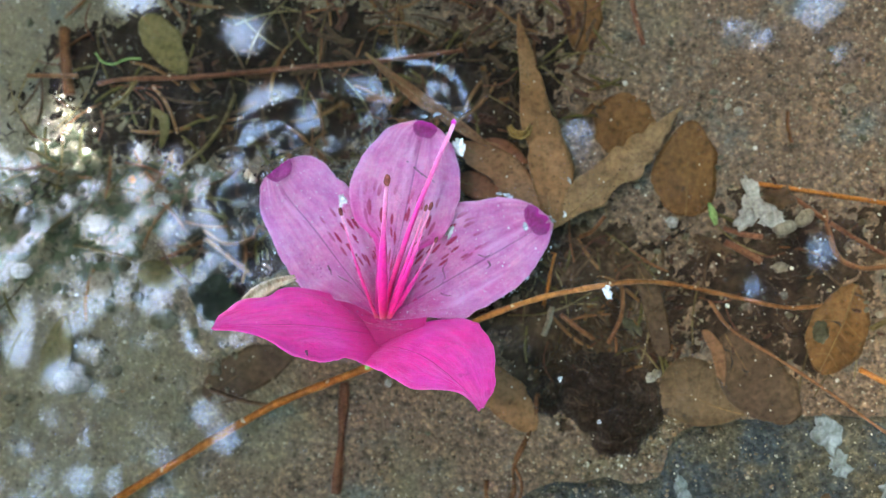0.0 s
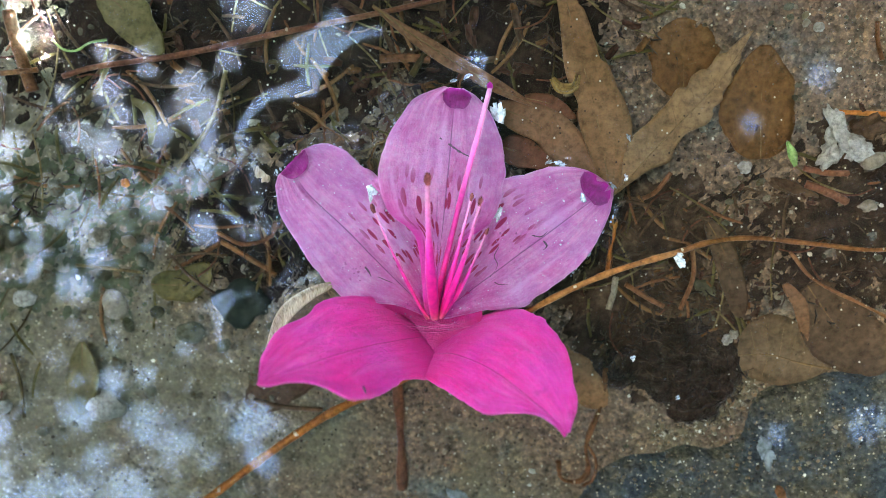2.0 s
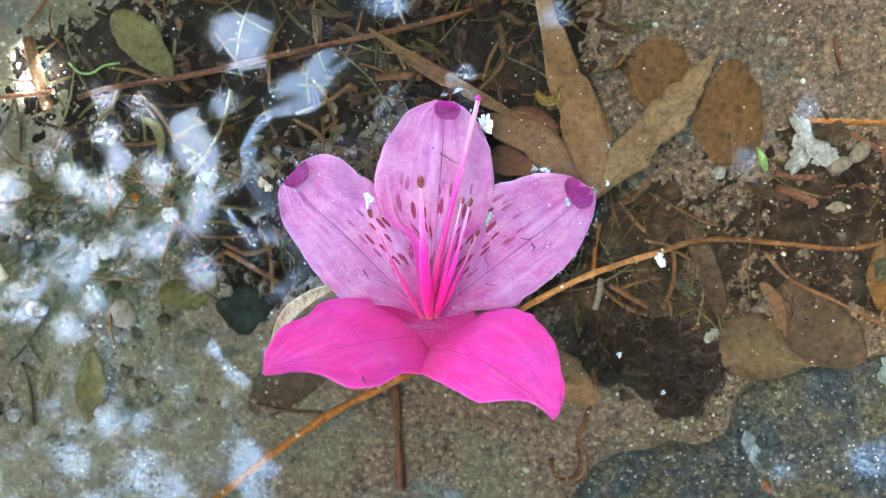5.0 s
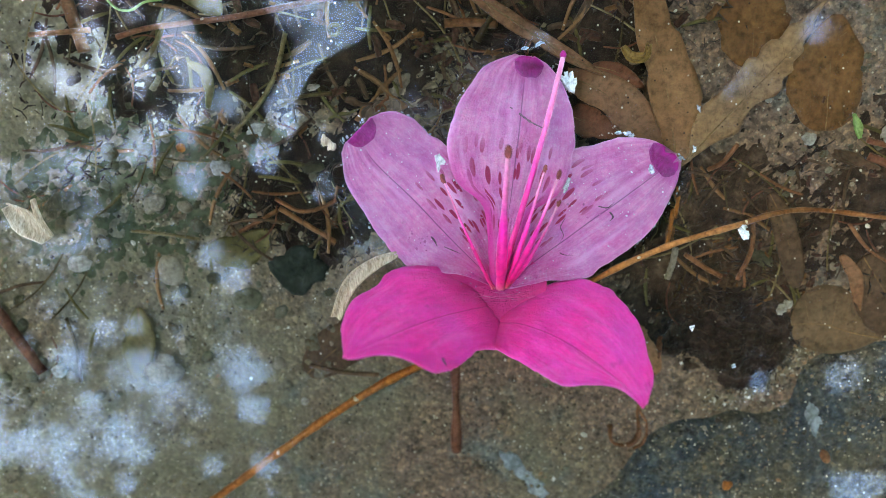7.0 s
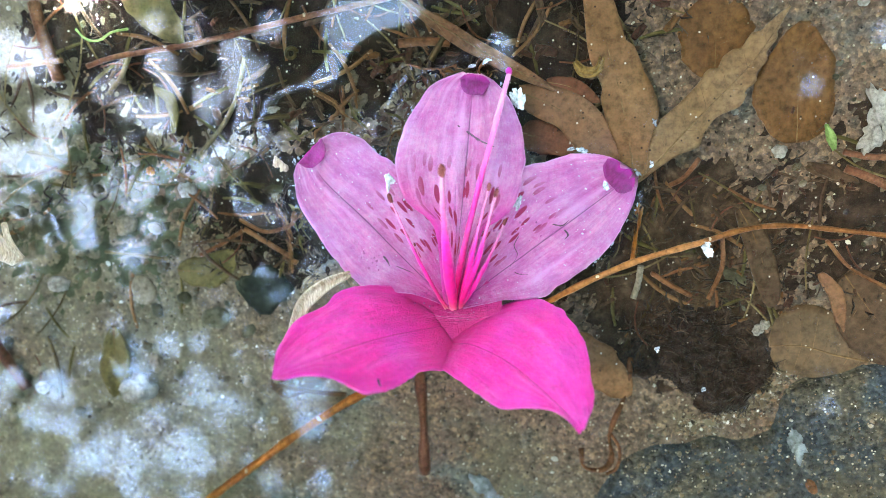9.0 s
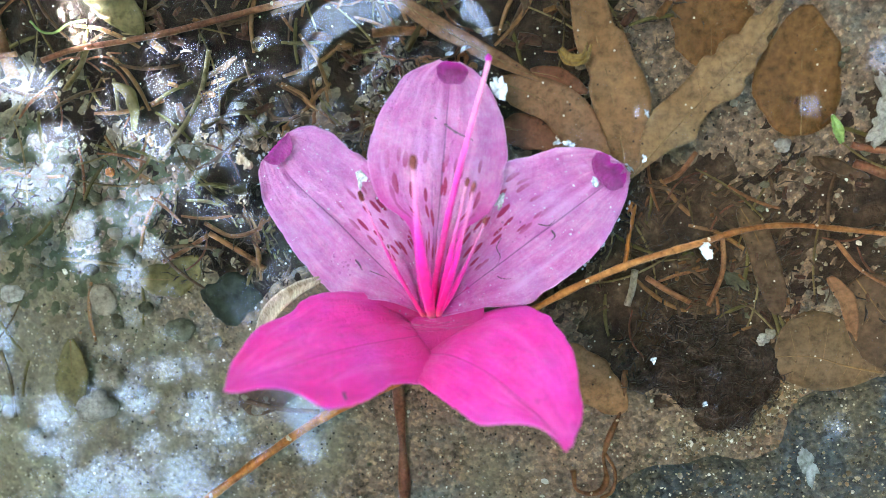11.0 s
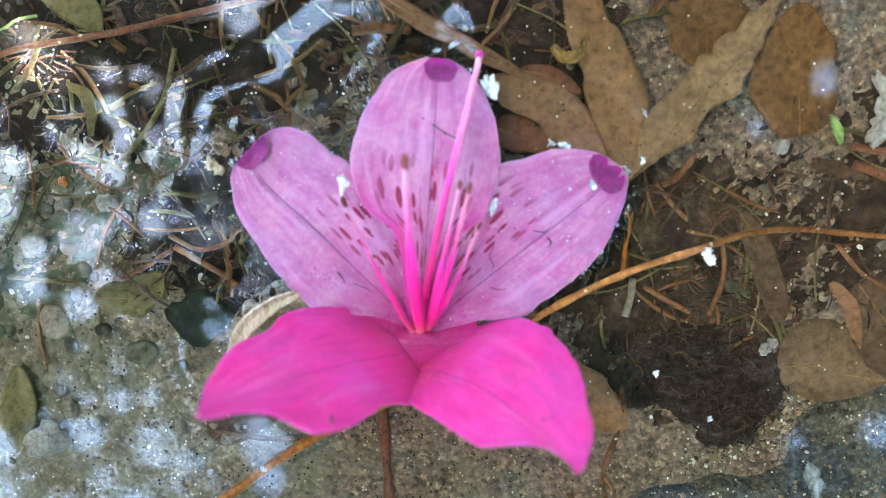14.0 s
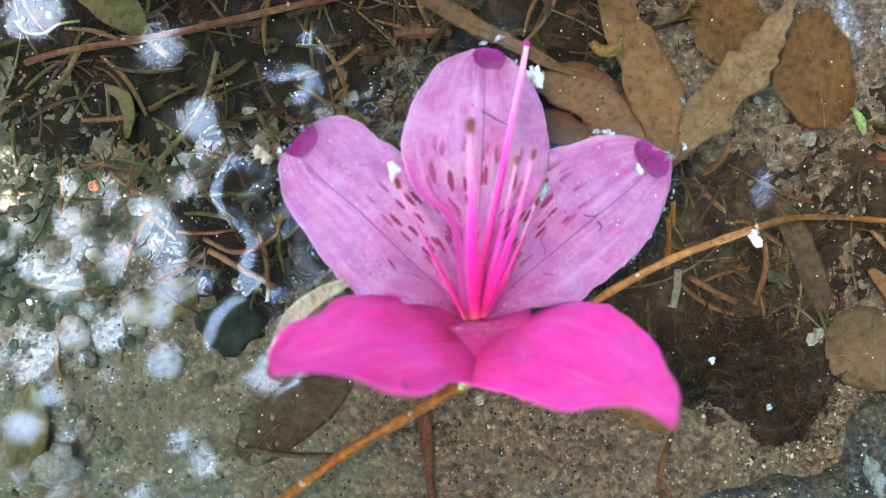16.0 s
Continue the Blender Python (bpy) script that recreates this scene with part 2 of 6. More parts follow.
    line = ramp(nd, ln, ab.outputs[0], [(0.002, (0.8, 0.8, 0.8)), (0.008, (0, 0, 0))])
    fade = ramp(nd, ln, U, [(0.15, (1, 1, 1)), (0.80, (0.85, 0.85, 0.85)), (0.95, (0, 0, 0))])
    col = mix(nd, ln, mix(nd, ln, 1.0, line, fade, "MULTIPLY"), col, vein)
    # thin pale outline: the bright rim highlight, put into the colour
    col = mix(nd, ln, ramp(nd, ln, ab.outputs[0], [(0.484, (0, 0, 0)), (0.495, (edge, edge, edge))]), col, pale)
    if speckled == 1.0:
        lobe = mix(nd, ln, 1.0, ramp(nd, ln, ab.outputs[0], [(0.20, (0, 0, 0)), (0.44, (1, 1, 1))]), ramp(nd, ln, U, [(0.38, (1, 1, 1)), (0.54, (0, 0, 0))]), "MULTIPLY")
        col = mix(nd, ln, lobe, col, (0.74, 0.045, 0.33))
        near = ramp(nd, ln, V, [(0.432, (0, 0, 0)), (0.437, (0.75, 0.75, 0.75)), (0.442, (0, 0, 0))])
        col = mix(nd, ln, mix(nd, ln, 1.0, near, ramp(nd, ln, U, [(0.44, (1, 1, 1)), (0.56, (0, 0, 0))]), "MULTIPLY"), col, vein)
    if speckled:
        sm = nd.new("ShaderNodeMapping")
        sm.inputs["Scale"].default_value = (9.0, 17 * speckled, 1)
        ln.new(uv.outputs[0], sm.inputs["Vector"])
        vo = add(nd, "ShaderNodeTexVoronoi", Scale=1.0, Randomness=0.85)
        vo.voronoi_dimensions = "2D"
        wob = add(nd, "ShaderNodeTexNoise", Scale=1.3, Detail=3.0)
        ln.new(sm.outputs[0], wob.inputs["Vector"])
        ln.new(mix(nd, ln, 0.22, sm.outputs[0], wob.outputs["Color"], "ADD"), vo.inputs["Vector"])
        pk = nd.new("ShaderNodeSeparateColor")
        ln.new(vo.outputs["Color"], pk.inputs[0])
        near = nd.new("ShaderNodeMath")
        near.operation = "MULTIPLY_ADD"
        ln.new(pk.outputs[1], near.inputs[0])
        near.inputs[1].default_value = 0.16
        ln.new(vo.outputs["Distance"], near.inputs[2])
        blot = ramp(nd, ln, near.outputs[0], [(0.33, (1, 1, 1)), (0.41, (0, 0, 0))])
        blot = mix(nd, ln, 1.0, blot, ramp(nd, ln, pk.outputs[0], [(0.34, (0, 0, 0)), (0.38, (1, 1, 1))]), "MULTIPLY")
        zone = ramp(nd, ln, U, [(0.17, (0, 0, 0)), (0.24, (1, 1, 1)), (0.55, (1, 1, 1)), (0.68, (0, 0, 0))])
        one, nil = (1, 1, 1), (0, 0, 0)
        if side == 0:
            half = ramp(nd, ln, ab.outputs[0], [(0.30, one), (0.42, nil)])
        elif side > 0:
            half = ramp(nd, ln, V, [(0.55, nil), (0.62, one), (0.90, one), (0.98, nil)])
        else:
            half = ramp(nd, ln, V, [(0.02, nil), (0.10, one), (0.38, one), (0.45, nil)])
        blot = mix(nd, ln, 1.0, mix(nd, ln, 1.0, blot, zone, "MULTIPLY"), half, "MULTIPLY")
        col = mix(nd, ln, blot, col, (0.36, 0.007, 0.065))
    ln.new(col, bs.inputs["Base Color"])
    bs.inputs["Roughness"].default_value = 0.36
    bs.inputs["Specular IOR Level"].default_value = 0.5
    bs.inputs["Subsurface Weight"].default_value = 0.15
    bs.inputs["Subsurface Radius"].default_value = (0.002, 0.0008, 0.0015)
    bs.inputs["Subsurface Scale"].default_value = 0.5
    bp = add(nd, "ShaderNodeBump", Strength=0.9, Distance=0.0006)
    hh = nd.new("ShaderNodeMath")
    ln.new(streak, hh.inputs[0])
    ln.new(fr, hh.inputs[1])
    ln.new(hh.outputs[0], bp.inputs["Height"])
    swell = add(nd, "ShaderNodeBump", Strength=0.75, Distance=0.0020)
    ln.new(mott, swell.inputs["Height"])
    ln.new(swell.outputs[0], bp.inputs["Normal"])
    ln.new(bp.outputs[0], bs.inputs["Normal"])
    glow = nd.new("ShaderNodeBsdfTranslucent")
    ln.new(col, glow.inputs["Color"])
    ms = add(nd, "ShaderNodeMixShader", Fac=0.34)
    ln.new(bs.outputs[0], ms.inputs[1])
    ln.new(glow.outputs[0], ms.inputs[2])
    ln.new(ms.outputs[0], nd["Material Output"].inputs["Surface"])
    return m


def water_material():
    """Clear still water: see-through, with the surface's own mirror reflection."""
    m, nd, ln, bs = nodes_of("pool water")
    nd.remove(bs)
    tc = nd.new("ShaderNodeTexCoord")
    n = add(nd, "ShaderNodeTexNoise", Scale=55.0, Detail=2.0, Roughness=0.4)
    ln.new(tc.outputs["Object"], n.inputs["Vector"])
    bp = add(nd, "ShaderNodeBump", Strength=0.008, Distance=0.004)
    ln.new(n.outputs["Fac"], bp.inputs["Height"])
    fr = add(nd, "ShaderNodeFresnel", IOR=1.33)
    ln.new(bp.outputs[0], fr.inputs["Normal"])
    gl = add(nd, "ShaderNodeBsdfGlossy", Roughness=0.02)
    ln.new(bp.outputs[0], gl.inputs["Normal"])
    tr = nd.new("ShaderNodeBsdfTransparent")
    tr.inputs["Color"].default_value = (0.97, 0.985, 0.96, 1)
    rf = add(nd, "ShaderNodeBsdfRefraction", IOR=1.33, Roughness=0.0)
    rf.inputs["Color"].default_value = (0.97, 0.985, 0.96, 1)
    gm = nd.new("ShaderNodeNewGeometry")
    up = nd.new("ShaderNodeSeparateXYZ")
    ln.new(gm.outputs["Normal"], up.inputs[0])
    bent = nd.new("ShaderNodeMapRange")
    bent.inputs["From Min"].default_value, bent.inputs["From Max"].default_value = 0.998, 0.985
    ln.new(up.outputs["Z"], bent.inputs["Value"])
    thru = nd.new("ShaderNodeMixShader")
    ln.new(bent.outputs[0], thru.inputs[0])
    ln.new(tr.outputs[0], thru.inputs[1])
    ln.new(rf.outputs[0], thru.inputs[2])
    mx = nd.new("ShaderNodeMixShader")
    ln.new(fr.outputs[0], mx.inputs[0])
    ln.new(thru.outputs[0], mx.inputs[1])
    ln.new(gl.outputs[0], mx.inputs[2])
    ln.new(mx.outputs[0], nd["Material Output"].inputs["Surface"])
    return m


def speck_material(name, stops, rough=0.5):
    """Loose grains: each island takes its own colour."""
    m, nd, ln, bs = nodes_of(name)
    g = nd.new("ShaderNodeNewGeometry")
    ln.new(ramp(nd, ln, g.outputs["Random Per Island"], stops), bs.inputs["Base Color"])
    bs.inputs["Roughness"].default_value = rough
    bs.inputs["Specular IOR Level"].default_value = 0.15
    return m


BED = bed_material("wet sandy bed", (0.140, 0.094, 0.064), (0.150, 0.128, 0.083), (0.104, 0.116, 0.102), (0.022, 0.014, 0.010), teal_at=0.56)
SLAB = bed_material("grey speckled stone", (0.075, 0.065, 0.046), (0.053, 0.058, 0.050), (0.032, 0.045, 0.057), (0.011, 0.014, 0.017), teal_at=0.45)
SOIL = grain_material("dark humus", [(0.3, (0.008, 0.005, 0.004)), (0.5, (0.019, 0.011, 0.008)), (0.68, (0.040, 0.024, 0.017)), (0.85, (0.085, 0.055, 0.040))], 4.0, 16.0, 0.45, 1.0, grit=0.08, spec=0.1)
MOULD = grain_material("leaf mould", [(0.28, (0.009, 0.005, 0.004)), (0.5, (0.024, 0.0135, 0.009)), (0.7, (0.058, 0.034, 0.020)), (0.9, (0.16, 0.105, 0.062))], 2.4, 8.0, 0.6, 1.0, grit=0.07)
WATER = water_material()
SPOTTED = petal_material("speckled lilac petal", (0.63, 0.118, 0.325), (0.72, 0.245, 0.43), (0.62, 0.03, 0.27), (0.10, 0.02, 0.09), 1.0, 0.36)
SIDE_L = petal_material("lilac petal, speckled on one side", (0.63, 0.118, 0.325), (0.72, 0.245, 0.43), (0.55, 0.03, 0.22), (0.10, 0.02, 0.09), 1.3, 0.36, 1)
SIDE_R = petal_material("lilac petal, speckled on the other side", (0.63, 0.118, 0.325), (0.72, 0.245, 0.43), (0.55, 0.03, 0.22), (0.10, 0.02, 0.09), 1.3, 0.36, -1)
VIVID = petal_material("vivid magenta petal", (0.74, 0.010, 0.27), (0.78, 0.038, 0.35), (0.66, 0.010, 0.19), (0.40, 0.0, 0.13), 0, 0.10, cool=(0.66, 0.055, 0.40, 0.5), pale=(0.80, 0.13, 0.44))
# deep magenta, darker inward: the hollow fold's shade is painted into the colour
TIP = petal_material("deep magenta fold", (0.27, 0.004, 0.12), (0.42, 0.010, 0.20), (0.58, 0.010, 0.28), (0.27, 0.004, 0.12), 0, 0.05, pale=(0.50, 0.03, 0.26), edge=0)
def filament_material():
    """Hot pink below, paler towards the tip."""
    m, nd, ln, bs = nodes_of("pink filament")
    tc = nd.new("ShaderNodeTexCoord")
    sep = nd.new("ShaderNodeSeparateXYZ")
    ln.new(tc.outputs["Generated"], sep.inputs[0])
    col = ramp(nd, ln, sep.outputs["Y"], [(0.0, (0.75, 0.16, 0.16)), (0.08, (0.68, 0.012, 0.15)), (0.55, (0.72, 0.015, 0.25)), (0.85, (0.74, 0.16, 0.33)), (1.0, (0.70, 0.24, 0.36))])
    n = add(nd, "ShaderNodeTexNoise", Scale=900.0, Detail=4.0)
    ln.new(tc.outputs["Object"], n.inputs["Vector"])
    ln.new(mix(nd, ln, 1.0, col, ramp(nd, ln, n.outputs["Fac"], [(0.3, (0.8, 0.8, 0.8)), (0.65, (1.1, 1.1, 1.1))]), "MULTIPLY"), bs.inputs["Base Color"])
    bs.inputs["Roughness"].default_value = 0.3
    return m


FILAMENT = filament_material()
THROAT = petal_material("hot pink throat", (0.58, 0.008, 0.17), (0.62, 0.015, 0.20), (0.58, 0.008, 0.16), (0.58, 0.008, 0.16), 0, 0.02, cool=(0.52, 0.012, 0.18, 0.4), pale=(0.66, 0.04, 0.26), edge=0)
FILM = grain_material("wet pink film", [(0.3, (0.55, 0.03, 0.17)), (0.6, (0.64, 0.10, 0.26)), (0.8, (0.72, 0.28, 0.40))], 6.0, 20.0, 0.08, 0.3, 0.2, 0.9)
ANTHER = grain_material("brown anther", [(0.3, (0.13, 0.022, 0.025)), (0.7, (0.30, 0.075, 0.06))], 6.0, 20.0, 0.6, 0.4)
GREEN = grain_material("fresh green stalk", [(0.3, (0.13, 0.22, 0.06)), (0.7, (0.25, 0.36, 0.12))], 4.0, 12.0, 0.5, 0.2)
ORANGE = grain_material("orange bark", [(0.3, (0.22, 0.070, 0.014)), (0.55, (0.37, 0.130, 0.027)), (0.8, (0.45, 0.190, 0.052))], 2.5, 11.0, 0.45, 0.35, 0.1)
def twig_material():
    """Bark that is bright orange at one end of the twig and duller brown at the other."""
    m = grain_material("weathered orange bark", [(0.3, (0.22, 0.070, 0.014)), (0.55, (0.37, 0.130, 0.027)), (0.8, (0.45, 0.190, 0.052))], 2.5, 11.0, 0.45, 0.35, 0.1)
    nd, ln = m.node_tree.nodes, m.node_tree.links
    base = nd["Principled BSDF"].inputs["Base Color"]
    old = base.links[0].from_socket
    sep = nd.new("ShaderNodeSeparateXYZ")
    ln.new(nd["Texture Coordinate"].outputs["Generated"], sep.inputs[0])
    ln.new(mix(nd, ln, 1.0, old, ramp(nd, ln, sep.outputs["X"], [(0.45, (1, 1, 1)), (0.75, (0.68, 0.80, 1.30))]), "MULTIPLY"), base)
    return m


TWIG = twig_material()
BROWN = grain_material("brown bark", [(0.3, (0.086, 0.036, 0.014)), (0.6, (0.186, 0.078, 0.035)), (0.8, (0.258, 0.128, 0.055))], 2.5, 11.0, 0.55, 0.4)
RED = grain_material("red-brown bark", [(0.3, (0.075, 0.028, 0.017)), (0.6, (0.155, 0.060, 0.032)), (0.8, (0.22, 0.10, 0.052))], 2.0, 10.0, 0.5, 0.4)
LEAF_TAN = grain_material("sodden tan leaf", [(0.25, (0.105, 0.048, 0.017)), (0.5, (0.185, 0.092, 0.038)), (0.75, (0.245, 0.135, 0.064))], 1.1, 7.0, 0.45, 0.4, 0.15, grit=0.05)
LEAF_PALE = grain_material("sodden pale leaf", [(0.25, (0.130, 0.070, 0.030)), (0.5, (0.205, 0.120, 0.056)), (0.75, (0.255, 0.160, 0.086))], 1.1, 7.0, 0.45, 0.4, 0.1, grit=0.05)
LEAF_RUST = grain_material("sodden rusty leaf", [(0.25, (0.062, 0.026, 0.011)), (0.5, (0.118, 0.054, 0.018)), (0.66, (0.150, 0.072, 0.026)), (0.76, (0.290, 0.115, 0.026))], 0.9, 7.0, 0.45, 0.4, 0.15, grit=0.05)
LEAF_RED = grain_material("sodden red-brown leaf", [(0.25, (0.062, 0.022, 0.010)), (0.6, (0.135, 0.050, 0.025)), (0.8, (0.18, 0.078, 0.040))], 1.1, 7.0, 0.45, 0.4, 0.1, grit=0.07)
LEAF_RUSSET = grain_material("sodden russet leaf", [(0.25, (0.092, 0.040, 0.018)), (0.5, (0.160, 0.074, 0.034)), (0.75, (0.21, 0.110, 0.056))], 1.1, 7.0, 0.45, 0.4, 0.1, grit=0.05)
LEAF_DARK = grain_material("sunken dark leaf", [(0.25, (0.040, 0.021, 0.012)), (0.6, (0.085, 0.049, 0.027)), (0.8, (0.125, 0.076, 0.040))], 1.0, 8.0, 0.5, 0.4, 0.1, grit=0.07)
LEAF_SCRAP = grain_material("rotted red-brown scrap", [(0.25, (0.026, 0.011, 0.007)), (0.6, (0.068, 0.030, 0.018)), (0.8, (0.115, 0.055, 0.032))], 3.0, 9.0, 0.45, 0.5, 0.2, grit=0.07)
LEAF_OLIVE = grain_material("olive leaf", [(0.25, (0.059, 0.045, 0.013)), (0.6, (0.106, 0.084, 0.029)), (0.8, (0.143, 0.115, 0.049))], 1.1, 7.0, 0.5, 0.4, 0.2)
STRAW = grain_material("straw needle", [(0.25, (0.050, 0.033, 0.013)), (0.5, (0.110, 0.078, 0.030)), (0.75, (0.180, 0.135, 0.062))], 2.0, 9.0, 0.55, 0.4, 0.6)
STONE = grain_material("pebble", [(0.2, (0.047, 0.042, 0.024)), (0.45, (0.088, 0.081, 0.049)), (0.7, (0.123, 0.119, 0.082)), (0.9, (0.088, 0.059, 0.028))], 1.6, 9.0, 0.55, 0.5, 0.7)
CHALK = grain_material("pale chalky stone", [(0.3, (0.240, 0.215, 0.175)), (0.6, (0.350, 0.322, 0.278)), (0.8, (0.415, 0.392, 0.350))], 2.5, 12.0, 0.6, 0.7, 0.2)
BEAN = grain_material("smooth buff stone", [(0.3, (0.168, 0.132, 0.088)), (0.6, (0.230, 0.190, 0.134)), (0.8, (0.265, 0.226, 0.168))], 1.5, 12.0, 0.5, 0.3, 0.1)
WHITE = grain_material("white husk", [(0.3, (0.496, 0.480, 0.448)), (0.7, (0.656, 0.648, 0.632))], 5.0, 18.0, 0.5, 0.4, 0.1)
HUSK = grain_material("dry papery husk", [(0.3, (0.291, 0.192, 0.109)), (0.6, (0.466, 0.346, 0.227)), (0.8, (0.582, 0.480, 0.353))], 2.5, 10.0, 0.6, 0.5, 0.2, 0.3, (6, 1, 1))
VEINS = grain_material("leaf vein", [(0.3, (0.10, 0.052, 0.020)), (0.7, (0.20, 0.12, 0.050))], 3.0, 10.0, 0.5, 0.2)
SAND = speck_material("loose sand", [(0.0, (0.024, 0.016, 0.012)), (0.18, (0.062, 0.043, 0.024)), (0.45, (0.115, 0.086, 0.048)), (0.7, (0.158, 0.125, 0.072)), (0.82, (0.192, 0.106, 0.048)), (0.93, (0.239, 0.211, 0.154)), (1.0, (0.62, 0.57, 0.47))], 0.35)
FIBRE = speck_material("root fibre", [(0.0, (0.009, 0.005, 0.004)), (0.6, (0.030, 0.017, 0.011)), (0.9, (0.06, 0.035, 0.022)), (1.0, (0.115, 0.070, 0.042))], 0.5)
DUST = speck_material("white dust", [(0.0, (0.55, 0.5, 0.55)), (1.0, (0.85, 0.83, 0.84))])
FIBRE_DARK = grain_material("dark bark shred", [(0.3, (0.09, 0.04, 0.06)), (0.7, (0.20, 0.11, 0.14))], 6.0, 20.0, 0.6, 0.5)
LEAF_YELLOW = grain_material("yellowed leaf scrap", [(0.3, (0.15, 0.085, 0.025)), (0.7, (0.27, 0.165, 0.05))], 3.0, 12.0, 0.45, 0.4, 0.1)
BEADS = grain_material("wet bead", [(0.3, (0.50, 0.08, 0.28)), (0.7, (0.66, 0.28, 0.46))], 8.0, 20.0, 0.04, 0.05, 0.2, 1.0)
# pale tones paint the water's bright glints on bubbles and flakes; also fluff
SILVER = grain_material("silvery glint, bubble and fluff", [(0.3, (0.16, 0.18, 0.20)), (0.6, (0.45, 0.47, 0.50)), (0.8, (0.80, 0.81, 0.82))], 12.0, 40.0, 0.08, 0.3, 0.3, 0.8)
WEED = grain_material("dark weed film", [(0.3, (0.008, 0.010, 0.007)), (0.6, (0.018, 0.023, 0.017)), (0.8, (0.040, 0.046, 0.034))], 2.0, 9.0, 0.6, 0.7)
MOSS = grain_material("dark green algae", [(0.28, (0.028, 0.033, 0.016)), (0.5, (0.052, 0.058, 0.030)), (0.7, (0.080, 0.083, 0.046)), (0.9, (0.125, 0.120, 0.070))], 1.6, 6.0, 0.7, 0.5)
LEAF_GREY = grain_material("sodden grey-brown leaf", [(0.25, (0.056, 0.031, 0.015)), (0.5, (0.100, 0.060, 0.030)), (0.75, (0.150, 0.095, 0.052))], 1.3, 7.0, 0.45, 0.4, 0.15, grit=0.06)
BARK = grain_material("tree bark", [(0.3, (0.05, 0.035, 0.025)), (0.7, (0.14, 0.10, 0.07))], 0.05, 0.5, 0.8, 0.6)
def foliage_material():
    """Thin leaves: each takes its own green, and lets some daylight through."""
    m, nd, ln, bs = nodes_of("tree leaves")
    g = nd.new("ShaderNodeNewGeometry")
    col = ramp(nd, ln, g.outputs["Random Per Island"], [(0.0, (0.025, 0.05, 0.015)), (0.6, (0.05, 0.09, 0.025)), (1.0, (0.09, 0.13, 0.04))])
    ln.new(col, bs.inputs["Base Color"])
    bs.inputs["Roughness"].default_value = 0.5
    thru = nd.new("ShaderNodeBsdfTranslucent")
    thru.inputs["Color"].default_value = (0.085, 0.125, 0.05, 1)
    ms = add(nd, "ShaderNodeMixShader", Fac=0.45)
    ln.new(bs.outputs[0], ms.inputs[1])
    ln.new(thru.outputs[0], ms.inputs[2])
    ln.new(ms.outputs[0], nd["Material Output"].inputs["Surface"])
    return m


FOLIAGE = foliage_material()


# ---------------------------------------------------------------- bed, stone and water
SLAB_EDGE = [(-3.0, -7.6), (0.5, -5.7), (1.8, -4.25), (3.0, -4.05), (4.55, -4.0), (4.95, -3.1), (6.0, -2.85), (6.9, -2.75), (9.0, -2.75), (16, -3.3)]


def edge_y(x):
    return lerp_table(SLAB_EDGE, x) + 0.12 * n3(x * 1.3, 5.0)


def bed_z(x, y):
    """Height of the bed, the water's surface being 0."""
    z = -1.08 + (0.075 * min(x, 12) if x > 0 else 0.035 * max(x, -14))
    z += 0.10 * n3(x * 0.35, y * 0.35, 3.0) + 0.05 * n3(x * 1.1, y * 1.1, 7.0)
    r = math.hypot(x, y)
    if r > 22:
        z += 2.6 * smooth(22, 60, r) + 6 * smooth(80, 600, r)
    return z


def slab_z(x, y):
    s = edge_y(x) - y
    return bed_z(x, y) - 0.28 + 0.52 * smooth(-0.16, 0.14, s) + 0.03 * n3(x * 2.2, y * 2.2, 11.0)


def top_z(x, y):
    return max(bed_z(x, y), slab_z(x, y)) if x > -4 and y < -2 else bed_z(x, y)


def axis(lo, hi, step, far):
    inner = list(np.arange(lo, hi + step / 2, step))
    out, d = [], step
    while (out[-1] if out else hi) < far:
        d *= 1.35
        out.append((out[-1] if out else hi) + d)
    back, d = [], step
    while (back[-1] if back else lo) > -far:
        d *= 1.35
        back.append((back[-1] if back else lo) - d)
    return back[::-1] + inner + out


def sheet(xs, ys, height, name, material, keep=None):
    nx = len(xs)
    verts = [(x * CM, y * CM, height(x, y) * CM) for y in ys for x in xs]
    faces = [(j * nx + i, j * nx + i + 1, (j + 1) * nx + i + 1, (j + 1) * nx + i) for j in range(len(ys) - 1) for i in range(nx - 1)
             if keep is None or keep((xs[i] + xs[i + 1]) / 2, (ys[j] + ys[j + 1]) / 2)]
    me = bpy.data.meshes.new(name)
    me.from_pydata(verts, [], faces)
    me.materials.append(material)
    for p in me.polygons:
        p.use_smooth = True
    return new(name, me)


def bed_detail(x, y):
    z = bed_z(x, y)
    if -15 < x < 13 and -10 < y < 11:
        z += 0.022 * n3(x * 4, y * 4, 1.0) + 0.016 * n3(x * 9, y * 9, 2.0)
    return z


ground = sheet(axis(-14.5, 12.5, 0.09, 4000), axis(-9, 10, 0.09, 4000), bed_detail, "ground", BED)
tagged(ground, "wet sandy brown and olive concrete bed under shallow water", "ground", kind="structure")


def slab_detail(x, y):
    return slab_z(x, y) + 0.02 * n3(x * 5, y * 5, 4.0) + 0.012 * n3(x * 11, y * 11, 6.0)


slab = sheet(list(np.arange(-3, 15, 0.09)), list(np.arange(-9.5, -1.9, 0.09)), slab_detail, "flat_stone", SLAB,
             lambda x, y: y < edge_y(x) + 0.5)
tagged(slab, "blue-grey speckled flat stone set in the pool bed", "stone")

# ---------------------------------------------------------------- the flower
HEART = (-1.25, -0.42, 0.25)


